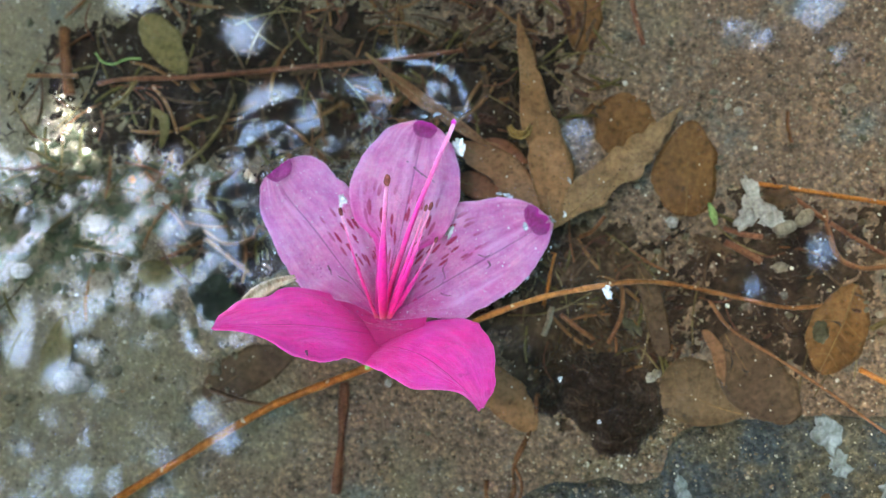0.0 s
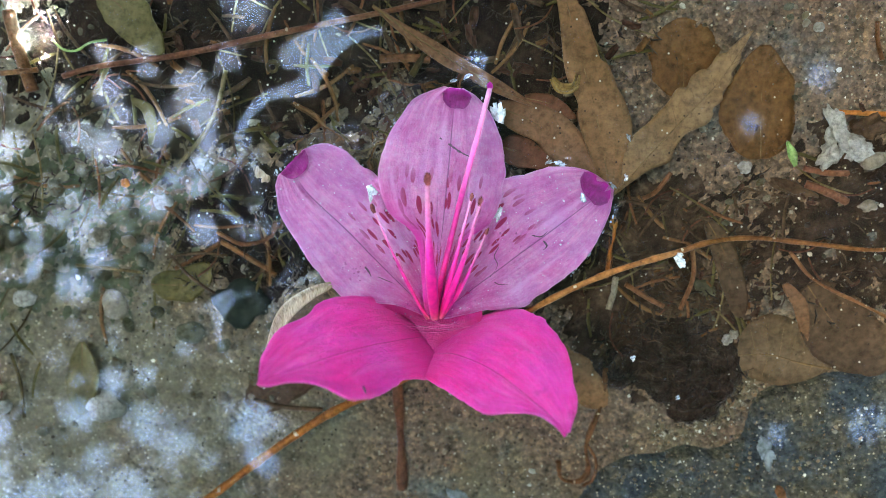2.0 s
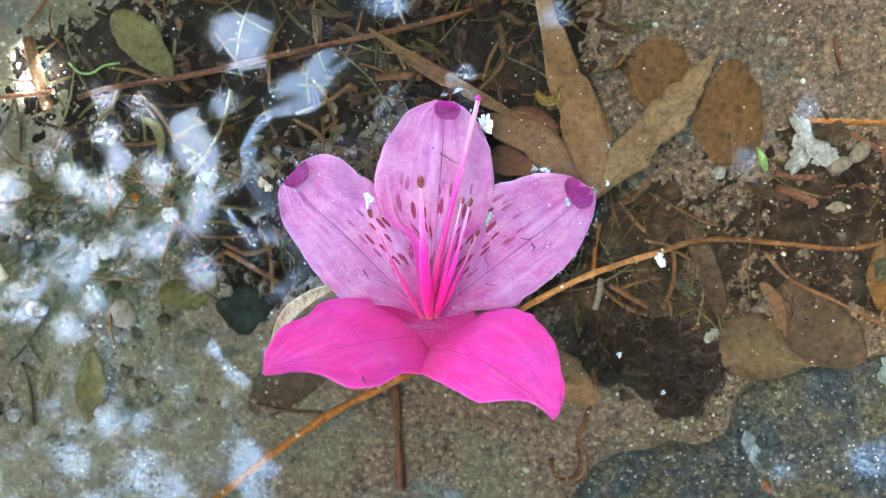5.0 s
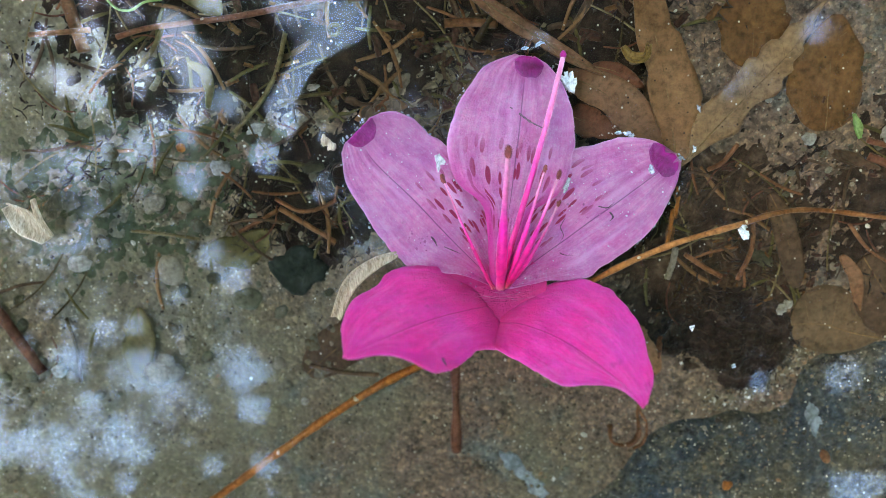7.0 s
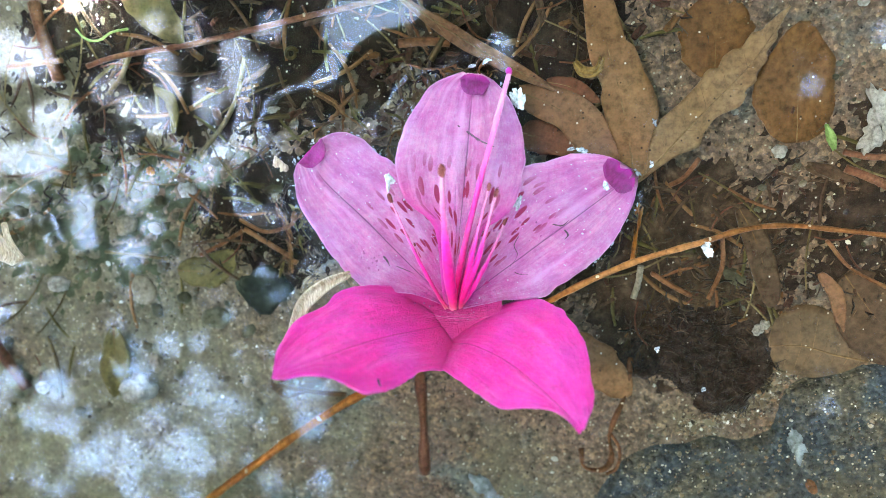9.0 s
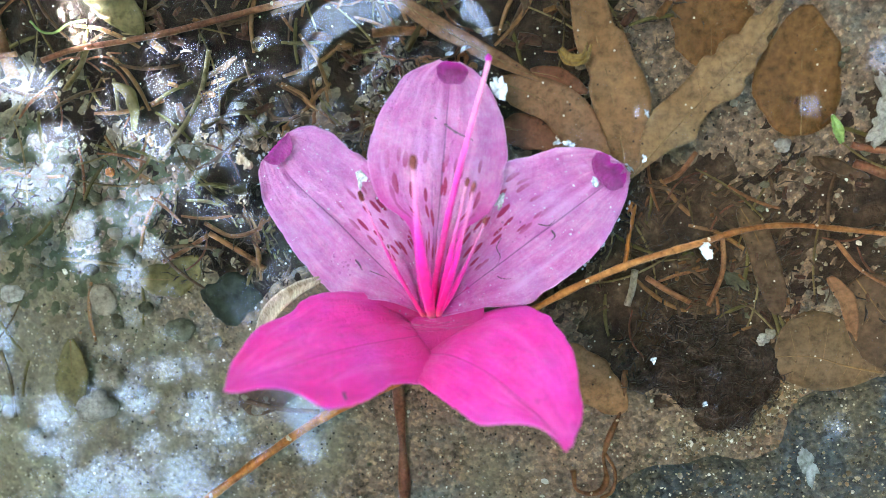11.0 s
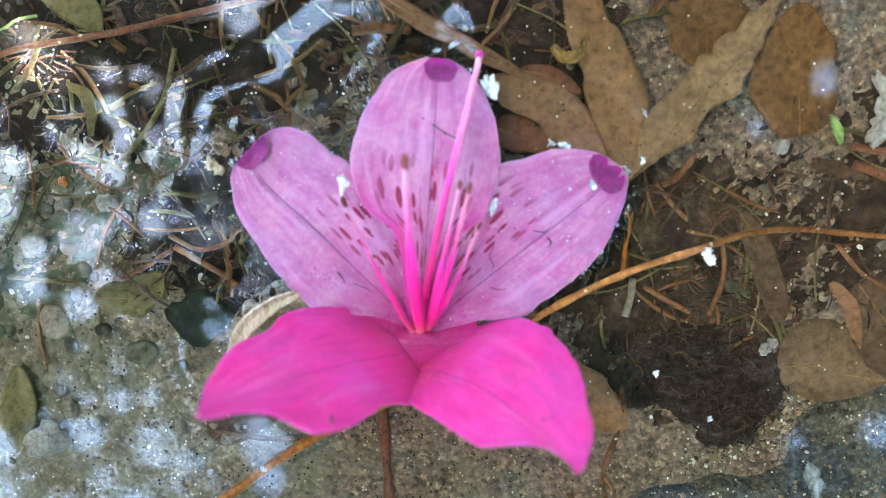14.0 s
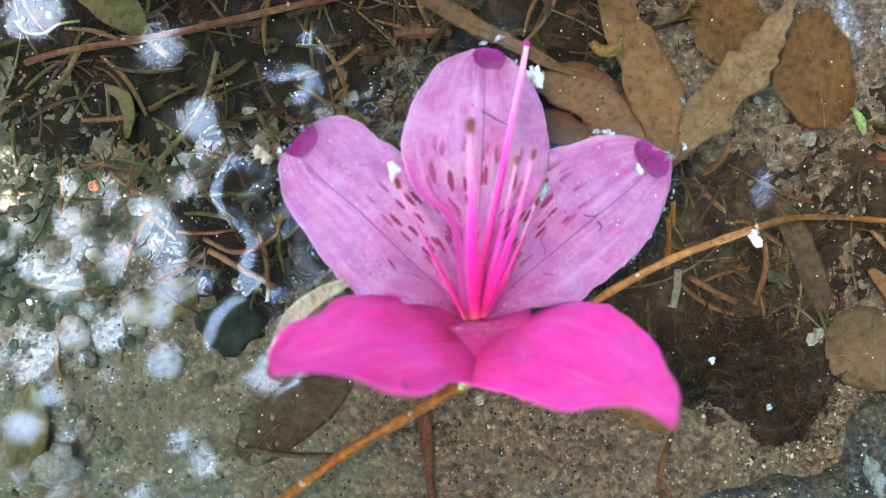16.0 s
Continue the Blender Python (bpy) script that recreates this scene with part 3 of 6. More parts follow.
def petal_bm(axis_pts, left, right, left_way, right_way, nu=44, nv=24, wave=0.05, seed=0.0, surface=None):
    """A petal as a thin sheet: an axis from base to tip, and on either side a way across and a table of widths."""
    bm = bmesh.new()
    uvl = bm.loops.layers.uv.new("UVMap")
    lw, rw = Vector(left_way).normalized(), Vector(right_way).normalized()
    grid = []
    for i in range(nu + 1):
        u = i / nu
        c = spline(axis_pts, u)
        row = []
        for j in range(nv + 1):
            v = 2 * j / nv - 1
            w = max(0.012, lerp_table(left if v < 0 else right, u))
            s = abs(v)
            k = 1 + 0.03 * s * n3(u * 16 + seed, (1 if v > 0 else -1) * 3.0, seed) + 0.015 * s * n3(u * 45 + seed, (1 if v > 0 else -1) * 3.0, seed)
            q = c + (lw if v < 0 else rw) * w * s * k
            if surface:
                q.y = surface(q.x, q.z)
            crease = wave * s * s * n3(u * 5 + seed, v * 3, seed) - 0.035 * math.exp(-((v / 0.05) ** 2)) + 0.02 * n3(u * 7, v * 6, seed + 4) + 0.012 * n3(u * 16, v * 15, seed + 6)
            q += Vector((0, 0.75, 0.5)) * crease if surface else Vector((0, 0, crease))
            row.append((bm.verts.new(q), u, (v + 1) / 2))
        grid.append(row)
    for i in range(nu):
        for j in range(nv):
            q = [grid[i][j], grid[i + 1][j], grid[i + 1][j + 1], grid[i][j + 1]]
            f = bm.faces.new([a[0] for a in q])
            for loop, a in zip(f.loops, q):
                loop[uvl].uv = (a[1], a[2])
    bmesh.ops.recalc_face_normals(bm, faces=bm.faces)
    return bm


def thicken(ob, t=0.03):
    m = ob.modifiers.new("thickness", "SOLIDIFY")
    m.thickness, m.offset = t * CM, -1
    return ob


flower = thing("azalea_flower", (-1.2, -0.4, 0.0), "fallen pink azalea blossom floating on shallow water", "flower")

petal_edges = []
petal_trees = []


def petal_top(x, y):
    """The height of the uppermost petal at a place."""
    hits = [t.ray_cast(Vector((x, y, 9)), Vector((0, 0, -1)))[0] for t in petal_trees]
    return max([h.z for h in hits if h], default=0.0)


def petal(material, label, *args, **kw):
    bm = petal_bm(*args, **kw)
    petal_trees.append(BVHTree.FromBMesh(bm))
    petal_edges.extend([v.co.copy() for v in bm.verts if v.is_boundary])
    return thicken(part("petal", bm, material, flower, label))


# the two side petals, flat on the water
p_left = petal(SIDE_L, "wet lilac petal with a red-speckled throat",
    [(-1.3, -0.3, 0.22), (-1.95, 0.52, 0.14), (-2.6, 1.42, 0.14), (-3.22, 2.20, 0.08), (-3.46, 2.72, 0.03)],
    [(0, 0.10), (0.14, 0.32), (0.22, 0.55), (0.32, 0.85), (0.38, 0.94), (0.48, 0.95), (0.58, 0.91), (0.69, 0.79), (0.86, 0.64), (0.95, 0.47), (0.98, 0.40), (1, 0.28)],
    [(0, 0.20), (0.18, 0.75), (0.34, 0.98), (0.5, 1.04), (0.68, 1.12), (0.75, 1.05), (0.84, 1.03), (0.93, 0.85), (0.98, 0.58), (1, 0.36)],
    (-0.798, -0.602, 0.0), (0.798, 0.602, 0.02), seed=1.0, wave=0.08)
p_right = petal(SIDE_R, "wet lilac petal with a red-speckled throat",
    [(-1.1, -0.35, 0.22), (-0.25, 0.12, 0.14), (0.6, 0.59, 0.12), (1.5, 1.08, 0.08), (2.3, 1.53, 0.02)],
    [(0, 0.20), (0.18, 0.75), (0.4, 1.12), (0.55, 1.28), (0.63, 1.28), (0.70, 1.15), (0.77, 1.05), (0.83, 0.96), (0.89, 0.77), (0.94, 0.58), (0.975, 0.36), (1, 0.10)],
    [(0, 0.10), (0.12, 0.35), (0.18, 0.46), (0.26, 0.68), (0.34, 0.83), (0.43, 0.84), (0.52, 0.86), (0.64, 0.83), (0.74, 0.75), (0.84, 0.58), (0.92, 0.41), (0.97, 0.23), (1, 0.05)],
    (-0.483, 0.875, 0.02), (0.483, -0.875, 0.0), seed=2.0, wave=0.08)
p_mid = petal(SPOTTED, "wet lilac standard petal with dark red speckles",
    [(-1.22, -0.36, 0.26), (-1.02, 0.55, 0.26), (-0.78, 1.5, 0.27), (-0.53, 2.55, 0.22), (-0.28, 3.66, 0.04)],
    [(0, 0.16), (0.2, 0.30), (0.34, 0.45), (0.38, 0.62), (0.42, 0.92), (0.47, 1.08), (0.54, 1.20), (0.62, 1.25), (0.71, 1.19), (0.79, 1.09), (0.86, 0.92), (0.92, 0.80), (0.96, 0.60), (1, 0.25)],
    [(0, 0.16), (0.2, 0.30), (0.34, 0.42), (0.38, 0.60), (0.44, 0.86), (0.53, 0.98), (0.64, 1.02), (0.72, 0.98), (0.80, 0.89), (0.88, 0.73), (0.94, 0.54), (0.98, 0.34), (1, 0.15)],
    (-0.97, 0.23, -0.05), (0.97, -0.23, -0.05), seed=3.0, wave=0.08)


# the two lower petals, standing up out of the water as steep, slightly twisted sheets
def low_left(x, z):
    return -2.726 - 1.838 * x - 0.8165 * z - 0.2609 * x * x - 0.10 * x * z + 0.0405 * z * z


def low_right(x, z):
    return -0.469 + 0.2645 * x - 0.1722 * z - 0.092 * x * x - 0.0803 * x * z - 0.1193 * z * z


p_low_l = petal(VIVID, "vivid magenta lower petal raised out of the water",
    [(-1.50, -0.5, 0.25), (-2.05, -0.5, 0.90), (-2.65, -0.5, 1.58), (-3.25, -0.5, 2.27), (-3.80, -0.5, 2.90)],
    [(0, 0.25), (0.05, 0.55), (0.14, 0.78), (0.23, 0.93), (0.31, 1.02), (0.40, 1.07), (0.52, 1.03), (0.62, 1.02), (0.72, 0.94), (0.83, 0.68), (0.93, 0.32), (1, 0.04)],
    [(0, 0.40), (0.08, 0.54), (0.17, 0.57), (0.25, 0.58), (0.37, 0.61), (0.53, 0.72), (0.64, 0.81), (0.72, 0.80), (0.755, 0.68), (0.785, 0.48), (0.83, 0.33), (0.90, 0.21), (0.97, 0.15), (1, 0.05)],
    (-0.755, 0, -0.655), (0.755, 0, 0.655), seed=4.0, wave=0.12, surface=low_left)
p_low_r = petal(VIVID, "vivid magenta lower petal raised out of the water",
    [(-1.35, -0.6, 0.35), (-0.87, -0.6, 0.95), (-0.38, -0.6, 1.56), (0.10, -0.6, 2.17), (0.58, -0.6, 2.77)],
    [(0, 0.25), (0.03, 0.46), (0.08, 0.57), (0.17, 0.59), (0.27, 0.61), (0.42, 0.65), (0.54, 0.65), (0.61, 0.64), (0.67, 0.56), (0.74, 0.36), (0.82, 0.18), (0.88, 0.09), (0.94, 0.05), (1, 0.03)],
    [(0, 0.08), (0.03, 0.40), (0.07, 0.66), (0.17, 1.12), (0.27, 1.35), (0.40, 1.35), (0.53, 1.30), (0.65, 1.19), (0.76, 1.05), (0.83, 0.86), (0.89, 0.66), (0.95, 0.50), (0.985, 0.30), (1, 0.06)],
    (-0.779, 0, 0.627), (0.779, 0, -0.627), seed=5.0, wave=0.12, surface=low_right)

# the throat: a shallow funnel where the five petals join
bm = bmesh.new()
rings = []
for i in range(7):
    q = i / 6
    rings.append([bm.verts.new((-1.28 + 0.95 * q * math.cos(a), -0.40 + 0.60 * q * math.sin(a), 0.05 + 0.09 * q**0.7 + 0.22 * q * q * max(0.0, -math.sin(a)) + 0.03 * n3(math.cos(a) * 3, math.sin(a) * 3, q * 3))) for a in [2 * math.pi * k / 36 for k in range(36)]])
for a, b in zip(rings, rings[1:]):
    for k in range(36):
        bm.faces.new((a[k], b[k], b[(k + 1) % 36], a[(k + 1) % 36]))
bmesh.ops.remove_doubles(bm, verts=bm.verts, dist=0.002)
bmesh.ops.recalc_face_normals(bm, faces=bm.faces)
part("throat", bm, THROAT, flower, "hot pink funnel-shaped throat")


def folded_tip(centre, out, depth, half, bulge, bite, parent, seed):
    """The turned-over, darker tip of a petal: a concave flap whose round side lies on the petal."""
    bm = bmesh.new()
    uvl = bm.loops.layers.uv.new("UVMap")
    place = {}
    a = Vector((out[0], out[1], 0)).normalized()
    b = Vector((-a.y, a.x, 0))
    rows = []
    for i in range(19):
        v = i / 9 - 1
        arc = math.sqrt(max(0.0, 1 - abs(v) ** 2.6))
        outer = bulge * (1 - v**4) - bite * math.exp(-(((v - 0.25) / 0.22) ** 2)) + 0.02 * n3(v * 6, seed, 2.0)
        inner = -depth * arc * (1 + 0.15 * n3(v * 2.2, seed, 1.0)) - 0.004
        row = []
        for j in range(9):
            u = j / 8
            p = Vector(centre) + b * half * v + a * (outer + (inner - outer) * u)
            for _ in range(12):
                if petal_top(p.x, p.y) > 0.0:
                    break
                p -= a * 0.03
            p.z = max(petal_top(p.x, p.y), centre[2]) + 0.016 + 0.22 * arc * (u - 0.35) ** 2 + 0.03 * n3(v * 4, u * 4, seed)
            row.append(bm.verts.new(p))
            place[row[-1]] = (u, (v + 1) / 2)
        rows.append(row)
    for q, r in zip(rows, rows[1:]):
        for j in range(8):
            f = bm.faces.new((q[j], r[j], r[j + 1], q[j + 1]))
            for loop in f.loops:
                loop[uvl].uv = place[loop.vert]
    bmesh.ops.recalc_face_normals(bm, faces=bm.faces)
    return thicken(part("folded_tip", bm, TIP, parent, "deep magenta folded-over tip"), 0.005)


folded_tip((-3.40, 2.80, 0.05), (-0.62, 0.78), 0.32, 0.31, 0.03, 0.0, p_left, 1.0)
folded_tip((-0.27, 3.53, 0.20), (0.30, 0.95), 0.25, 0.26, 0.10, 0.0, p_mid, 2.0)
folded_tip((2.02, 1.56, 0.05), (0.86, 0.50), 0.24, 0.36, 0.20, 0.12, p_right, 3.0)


def stamen(tip, bow, thick, head=0.05, side=0.0, name="stamen"):
    """A filament that is thick and hot pink below, thin and pale above, with its anther."""
    base = Vector(HEART) + Vector(((tip[0] - HEART[0]) * 0.14, 0.02, 0.03))
    t = Vector(tip)
    pts = [base + (t - base) * k + Vector((side * math.sin(k * math.pi), 0, bow * math.sin(k * math.pi))) for k in (0, 0.2, 0.4, 0.6, 0.8, 1)]
    bm = bmesh.new()
    tube(bm, [tuple(q) for q in pts], lambda u: thick * (0.8 + 0.35 * math.sin(min(1, u * 1.5) * math.pi) - 0.42 * u), 9, 30, 0.08, tip[0])
    ob = part(name, bm, FILAMENT, flower)
    bm = bmesh.new()
    d = (pts[-1] - pts[-2]).normalized()
    lump(bm, tuple(t + d * head), (head * 0.8, head * 1.6, head * 0.7), math.atan2(-d.x, d.y), 2, 0.35, tip[0] * 3)
    part("anther", bm, ANTHER, ob, "small brown anther")
    return ob


stamen((-0.98, 2.10, 1.75), 0.15, 0.100, 0.075, -0.03)
stamen((-0.20, 1.65, 1.55), 0.15, 0.060, 0.05, 0.04)
stamen((-0.30, 1.70, 0.90), 0.12, 0.055, 0.045)
stamen((-2.00, 1.70, 0.52), 0.12, 0.036, 0.06, -0.02)
stamen((-0.12, 1.08, 0.85), 0.12, 0.050, 0.04, 0.05)
stamen((-1.72, 0.85, 0.42), 0.08, 0.024, 0.025, -0.05)
stamen((-0.62, 0.80, 0.50), 0.08, 0.026, 0.025, 0.04)
bm = bmesh.new()
tube(bm, [tuple(Vector(HEART)), (-0.92, 0.55, 0.62), (-0.50, 1.65, 0.80), (-0.03, 2.75, 0.58), (0.31, 3.55, 0.28)], lambda u: 0.062 - 0.018 * u, 9, 40, 0.06)
pistil = part("pistil", bm, FILAMENT, flower, "long pale pink pistil")
bm = bmesh.new()
lump(bm, (0.32, 3.59, 0.28), (0.06, 0.07, 0.055), 0, 2, 0.2)
part("stigma", bm, TIP, pistil, "deep pink stigma")
bm = bmesh.new()
tube(bm, [(-1.60, -1.45, -0.02), (-1.50, -1.25, 0.10), (-1.42, -0.95, 0.15)], lambda u: 0.05 + 0.05 * u, 8, 10, 0.1)
part("calyx", bm, GREEN, flower, "yellow-green calyx and stalk")
wr = random.Random(8)
for k in range(6):
    ax, bx = wr.uniform(-2.05, -1.3), wr.uniform(-1.1, -0.5)
    ay, by = -0.36 + wr.uniform(-0.12, 0.12), -0.56 + wr.uniform(-0.10, 0.12)
    dip = wr.uniform(-0.10, 0.02)
    bm = bmesh.new()
    tube(bm, [(ax, ay, 0.30), (ax * 0.7 + bx * 0.3, ay * 0.7 + by * 0.3 + dip, 0.33 + wr.uniform(0, 0.05)), (ax * 0.3 + bx * 0.7, ay * 0.3 + by * 0.7 + dip, 0.35), (bx, by, 0.32)], lambda u: 0.003 + 0.005 * math.sin(math.pi * u) ** 2, 6, 20, 0.8, k)
    part("wrinkle", bm, FILM, flower, "glassy wet wrinkle across the throat")


# ---------------------------------------------------------------- water, with a skin that bends at the petals
rim = np.array([(p.x, p.y) for p in petal_edges if p.z < 0.35])
FLOAT_HUSK = (-9.42, 1.93)
skin_points = np.vstack([rim, [FLOAT_HUSK, (FLOAT_HUSK[0] + 0.15, FLOAT_HUSK[1] + 0.2), (3.40, 0.10), (-3.2, 0.35), (-3.7, 0.15), (2.75, 2.36)]])


DIMPLES = ((-3.35, 3.05, 0.62, 0.11), (-2.6, 3.15, 0.34, 0.07), (-1.55, 3.45, 0.85, 0.13), (-0.35, 3.95, 0.55, 0.09), (-4.2, 2.1, 0.34, 0.07), (-3.75, 0.9, 0.40, 0.08), (-9.4, 1.9, 0.45, 0.08), (-4.4, -0.3, 0.5, 0.06), (2.3, 0.4, 0.4, 0.05))


def water_z(x, y):
    if not (-12 < x < 6 and -3 < y < 6):
        return 0.0
    d = math.sqrt(((skin_points - (x, y)) ** 2).sum(axis=1).min())
    if d > 2.4:
        return 0.0
    z = 0.10 * math.exp(-d / 0.14) * (0.55 + 0.9 * n3(x * 2.2, y * 2.2, 9.0)) + 0.010 * math.exp(-d / 0.35) * n3(x * 9, y * 9, 5.0)
    edge = math.exp(-d / (0.14 + 0.10 * smooth(0.6, -0.8, x))) * smooth(0.0, 0.06, d)
    z += edge * (0.030 * math.sin(d * 17 + 5 * n3(x * 1.6, y * 1.6, 7.0)) + 0.055 * n3(x * 3.2, y * 3.2, 11.0) + 0.022 * n3(x * 7.5, y * 7.5, 12.0))
    for px, py, rad, deep in DIMPLES:
        q = ((x - px) ** 2 + (y - py) ** 2) / rad**2
        if q < 9:
            z -= deep * math.exp(-q)
    return z


water = sheet(axis(-10.4, 3.0, 0.04, 75), axis(-1.4, 4.6, 0.04, 75), water_z, "water", WATER)
water.visible_shadow = False
tagged(water, "clear shallow still water reflecting sky between leaves", "water", kind="structure")


# ---------------------------------------------------------------- dead leaves
def leaf(spine_pts, half, material, label, shape=(0.9, 0.75), teeth=0, notch=0.0, lift=0.06, seed=0.0, vein=True, name="dead_leaf", group="dead leaves in the pool", bend=0.085, stalk=0.0, sides=None):
    """A dead leaf: a blade along a curve with ragged or toothed edges, and a raised mid vein. sides: widths to the left and to the right of the curve, where they differ."""
    pts = []
    for p in spine_pts:
        z = p[2] if len(p) > 2 else top_z(p[0], p[1]) + lift
        pts.append((p[0], p[1], z))
    org = pts[0]
    root = thing(name, org, label, "leaf", group)
    bm = bmesh.new()
    nu, nv = (88 if teeth else 40), 10
    rows = []
    for i in range(nu + 1):
        u = i / nu
        c = spline(pts, u)
        d = spline(pts, min(1, u + 0.01)) - spline(pts, max(0, u - 0.01))
        side = Vector((-d.y, d.x, 0)).normalized()
        w = half * math.sin(math.pi * min(1, max(0.0, 0.012 + 0.976 * u)) ** shape[0]) ** shape[1]
        row = []
        for j in range(nv + 1):
            v = 2 * j / nv - 1
            k = 1 + 0.15 * n3(u * 6 + seed, v * 0.5 + (3 if v > 0 else -3), seed) + 0.05 * n3(u * 19 + seed, 2 if v > 0 else -2, seed)
            if teeth and abs(v) > 0.55 and 0.45 < u < 0.97:
                k += 0.0 if sides else (0.42 + 0.4 * n3(u * 9, v, seed)) * ((u * teeth) % 1.0 - 0.5) * (abs(v) - 0.55) / 0.45
            if notch:
                k -= notch * math.exp(-(((u - 0.62) / 0.035) ** 2)) * (1 if v < -0.5 else 0)
            if sides:
                reach = lerp_table(sides[0] if v > 0 else sides[1], u) * (1 + 0.35 * (k - 1))
                p = c + side * max(0.008, reach) * v
            else:
                p = c + side * w * v * k
            p.z += bend * (n3(p.x * 0.8 + seed, p.y * 0.8, seed) + 0.7 * abs(v) * n3(u * 4, v, seed + 8)) + 0.02 * n3(p.x * 3, p.y * 3, seed)
            row.append(bm.verts.new(p))
        rows.append(row)
    for i in range(nu):
        for j in range(nv):
            bm.faces.new((rows[i][j], rows[i + 1][j], rows[i + 1][j + 1], rows[i][j + 1]))
    mids = [tuple(rows[i][nv // 2].co + Vector((0, 0, 0.012))) for i in range(0, nu + 1, nu // 8)]
    ribs = []
    for i in range(6, nu - 6, nu // 8):
        for sgn in (-1, 1):
            a = rows[i][nv // 2].co
            b = rows[min(nu, i + 4)][nv // 2 + sgn * 4].co
            ribs.append([tuple(a + Vector((0, 0, 0.01))), tuple((a + b) / 2 + Vector((0, 0, 0.014))), tuple(b + Vector((0, 0, 0.01)))])
    bmesh.ops.recalc_face_normals(bm, faces=bm.faces)
    blade = thicken(part("blade", bm, material, root), 0.025)
    if vein:
        bm = bmesh.new()
        if stalk:
            a, b = Vector(mids[0]), Vector(mids[1])
            mids.insert(0, tuple(a + (a - b).normalized() * stalk))
        tube(bm, mids, lambda u: 0.022 - 0.016 * u, 5, 20)
        part("midrib", bm, VEINS, root, "darker raised mid vein")
        for r in ribs:
            bm = bmesh.new()
            tube(bm, r, lambda u: 0.005 - 0.003 * u, 4, 5)
            part("side_vein", bm, VEINS, blade)
    return root


leaf([(2.31, 1.35, -0.03), (2.62, 1.59, -0.10), (3.15, 2.03, -0.17), (3.90, 2.61, -0.24), (4.60, 3.16, -0.31), (5.29, 3.99, -0.38)], 0.47, LEAF_PALE,
     "sodden pale brown leaf with a toothed edge under water", seed=1.0, stalk=0.15, teeth=1,
     sides=([(0, 0.02), (0.08, 0.06), (0.18, 0.33), (0.27, 0.46), (0.37, 0.43), (0.49, 0.43), (0.57, 0.48), (0.60, 0.38), (0.65, 0.43), (0.72, 0.40), (0.74, 0.31), (0.83, 0.31), (0.85, 0.21), (0.89, 0.17), (0.93, 0.12), (1, 0.01)],
            [(0, 0.02), (0.11, 0.10), (0.20, 0.18), (0.31, 0.36), (0.36, 0.27), (0.46, 0.24), (0.55, 0.38), (0.60, 0.34), (0.62, 0.25), (0.68, 0.27), (0.70, 0.17), (0.77, 0.19), (0.79, 0.10), (0.87, 0.12), (0.89, 0.06), (1, 0.01)]))
leaf([(2.29, 1.41, -0.12), (2.30, 2.17, -0.20), (2.20, 3.16, -0.27), (2.05, 4.17, -0.35), (1.94, 5.20, -0.42), (1.83, 6.19, -0.50)], 0.60, LEAF_TAN,
     "long sodden tan leaf with a nibbled edge", seed=2.0, teeth=1,
     sides=([(0, 0.03), (0.06, 0.17), (0.22, 0.31), (0.32, 0.35), (0.36, 0.28), (0.48, 0.34), (0.66, 0.22), (0.79, 0.15), (0.95, 0.08), (1, 0.01)],
            [(0, 0.03), (0.02, 0.22), (0.13, 0.44), (0.24, 0.60), (0.32, 0.58), (0.37, 0.50), (0.47, 0.45), (0.50, 0.34), (0.56, 0.35), (0.70, 0.29), (0.73, 0.20), (0.81, 0.19), (0.94, 0.05), (1, 0.01)]))
leaf([(0.45, 3.26, -0.50), (0.87, 3.04, -0.45), (1.32, 2.69, -0.40), (1.70, 2.21, -0.35), (2.15, 1.59, -0.30)], 0.40, LEAF_RUSSET,
     "sodden brown leaf tucked under the blossom", seed=3.0, teeth=1, bend=0.05,
     sides=([(0, 0.12), (0.12, 0.25), (0.21, 0.32), (0.40, 0.39), (0.55, 0.43), (0.68, 0.39), (0.85, 0.21), (1, 0.04)],
            [(0, 0.15), (0.09, 0.27), (0.26, 0.31), (0.39, 0.27), (0.59, 0.33), (0.71, 0.30), (0.88, 0.2), (1, 0.03)]))
leaf([(-1.56, 5.39, -0.50), (-1.02, 4.86, -0.45), (-0.11, 4.09, -0.40), (0.54, 3.59, -0.35), (1.14, 3.18, -0.30)], 0.15, LEAF_RUSSET,
     "long narrow tan leaf blade above the blossom", seed=3.5, bend=0.04,
     sides=([(0, 0.02), (0.2, 0.09), (0.36, 0.13), (0.53, 0.14), (0.77, 0.13), (0.92, 0.07), (1, 0.01)],
            [(0, 0.02), (0.27, 0.12), (0.42, 0.16), (0.58, 0.14), (0.75, 0.12), (0.90, 0.07), (1, 0.01)]))
leaf([(0.30, 2.55, -0.60), (0.75, 2.38, -0.57), (1.35, 2.05, -0.56)], 0.30, LEAF_RED, "red-brown leaf scrap beside the petals", (0.9, 0.6), seed=4.0)
leaf([(1.00, 3.36, -0.50), (1.42, 3.20, -0.48), (1.92, 2.86, -0.50)], 0.16, LEAF_RED, "reddish leaf scrap between larger leaves", (0.9, 0.6), seed=4.6)
leaf([(5.33, 1.62), (5.42, 2.6), (5.62, 3.72)], 0.70, LEAF_RUST, "broad rusty brown leaf flat on the bed", (0.75, 0.6), seed=5.0)
leaf([(4.02, 2.95), (4.1, 3.7), (4.2, 4.45)], 0.70, LEAF_RUST, "round rusty brown leaf flat on the bed", (0.95, 0.55), seed=6.0)
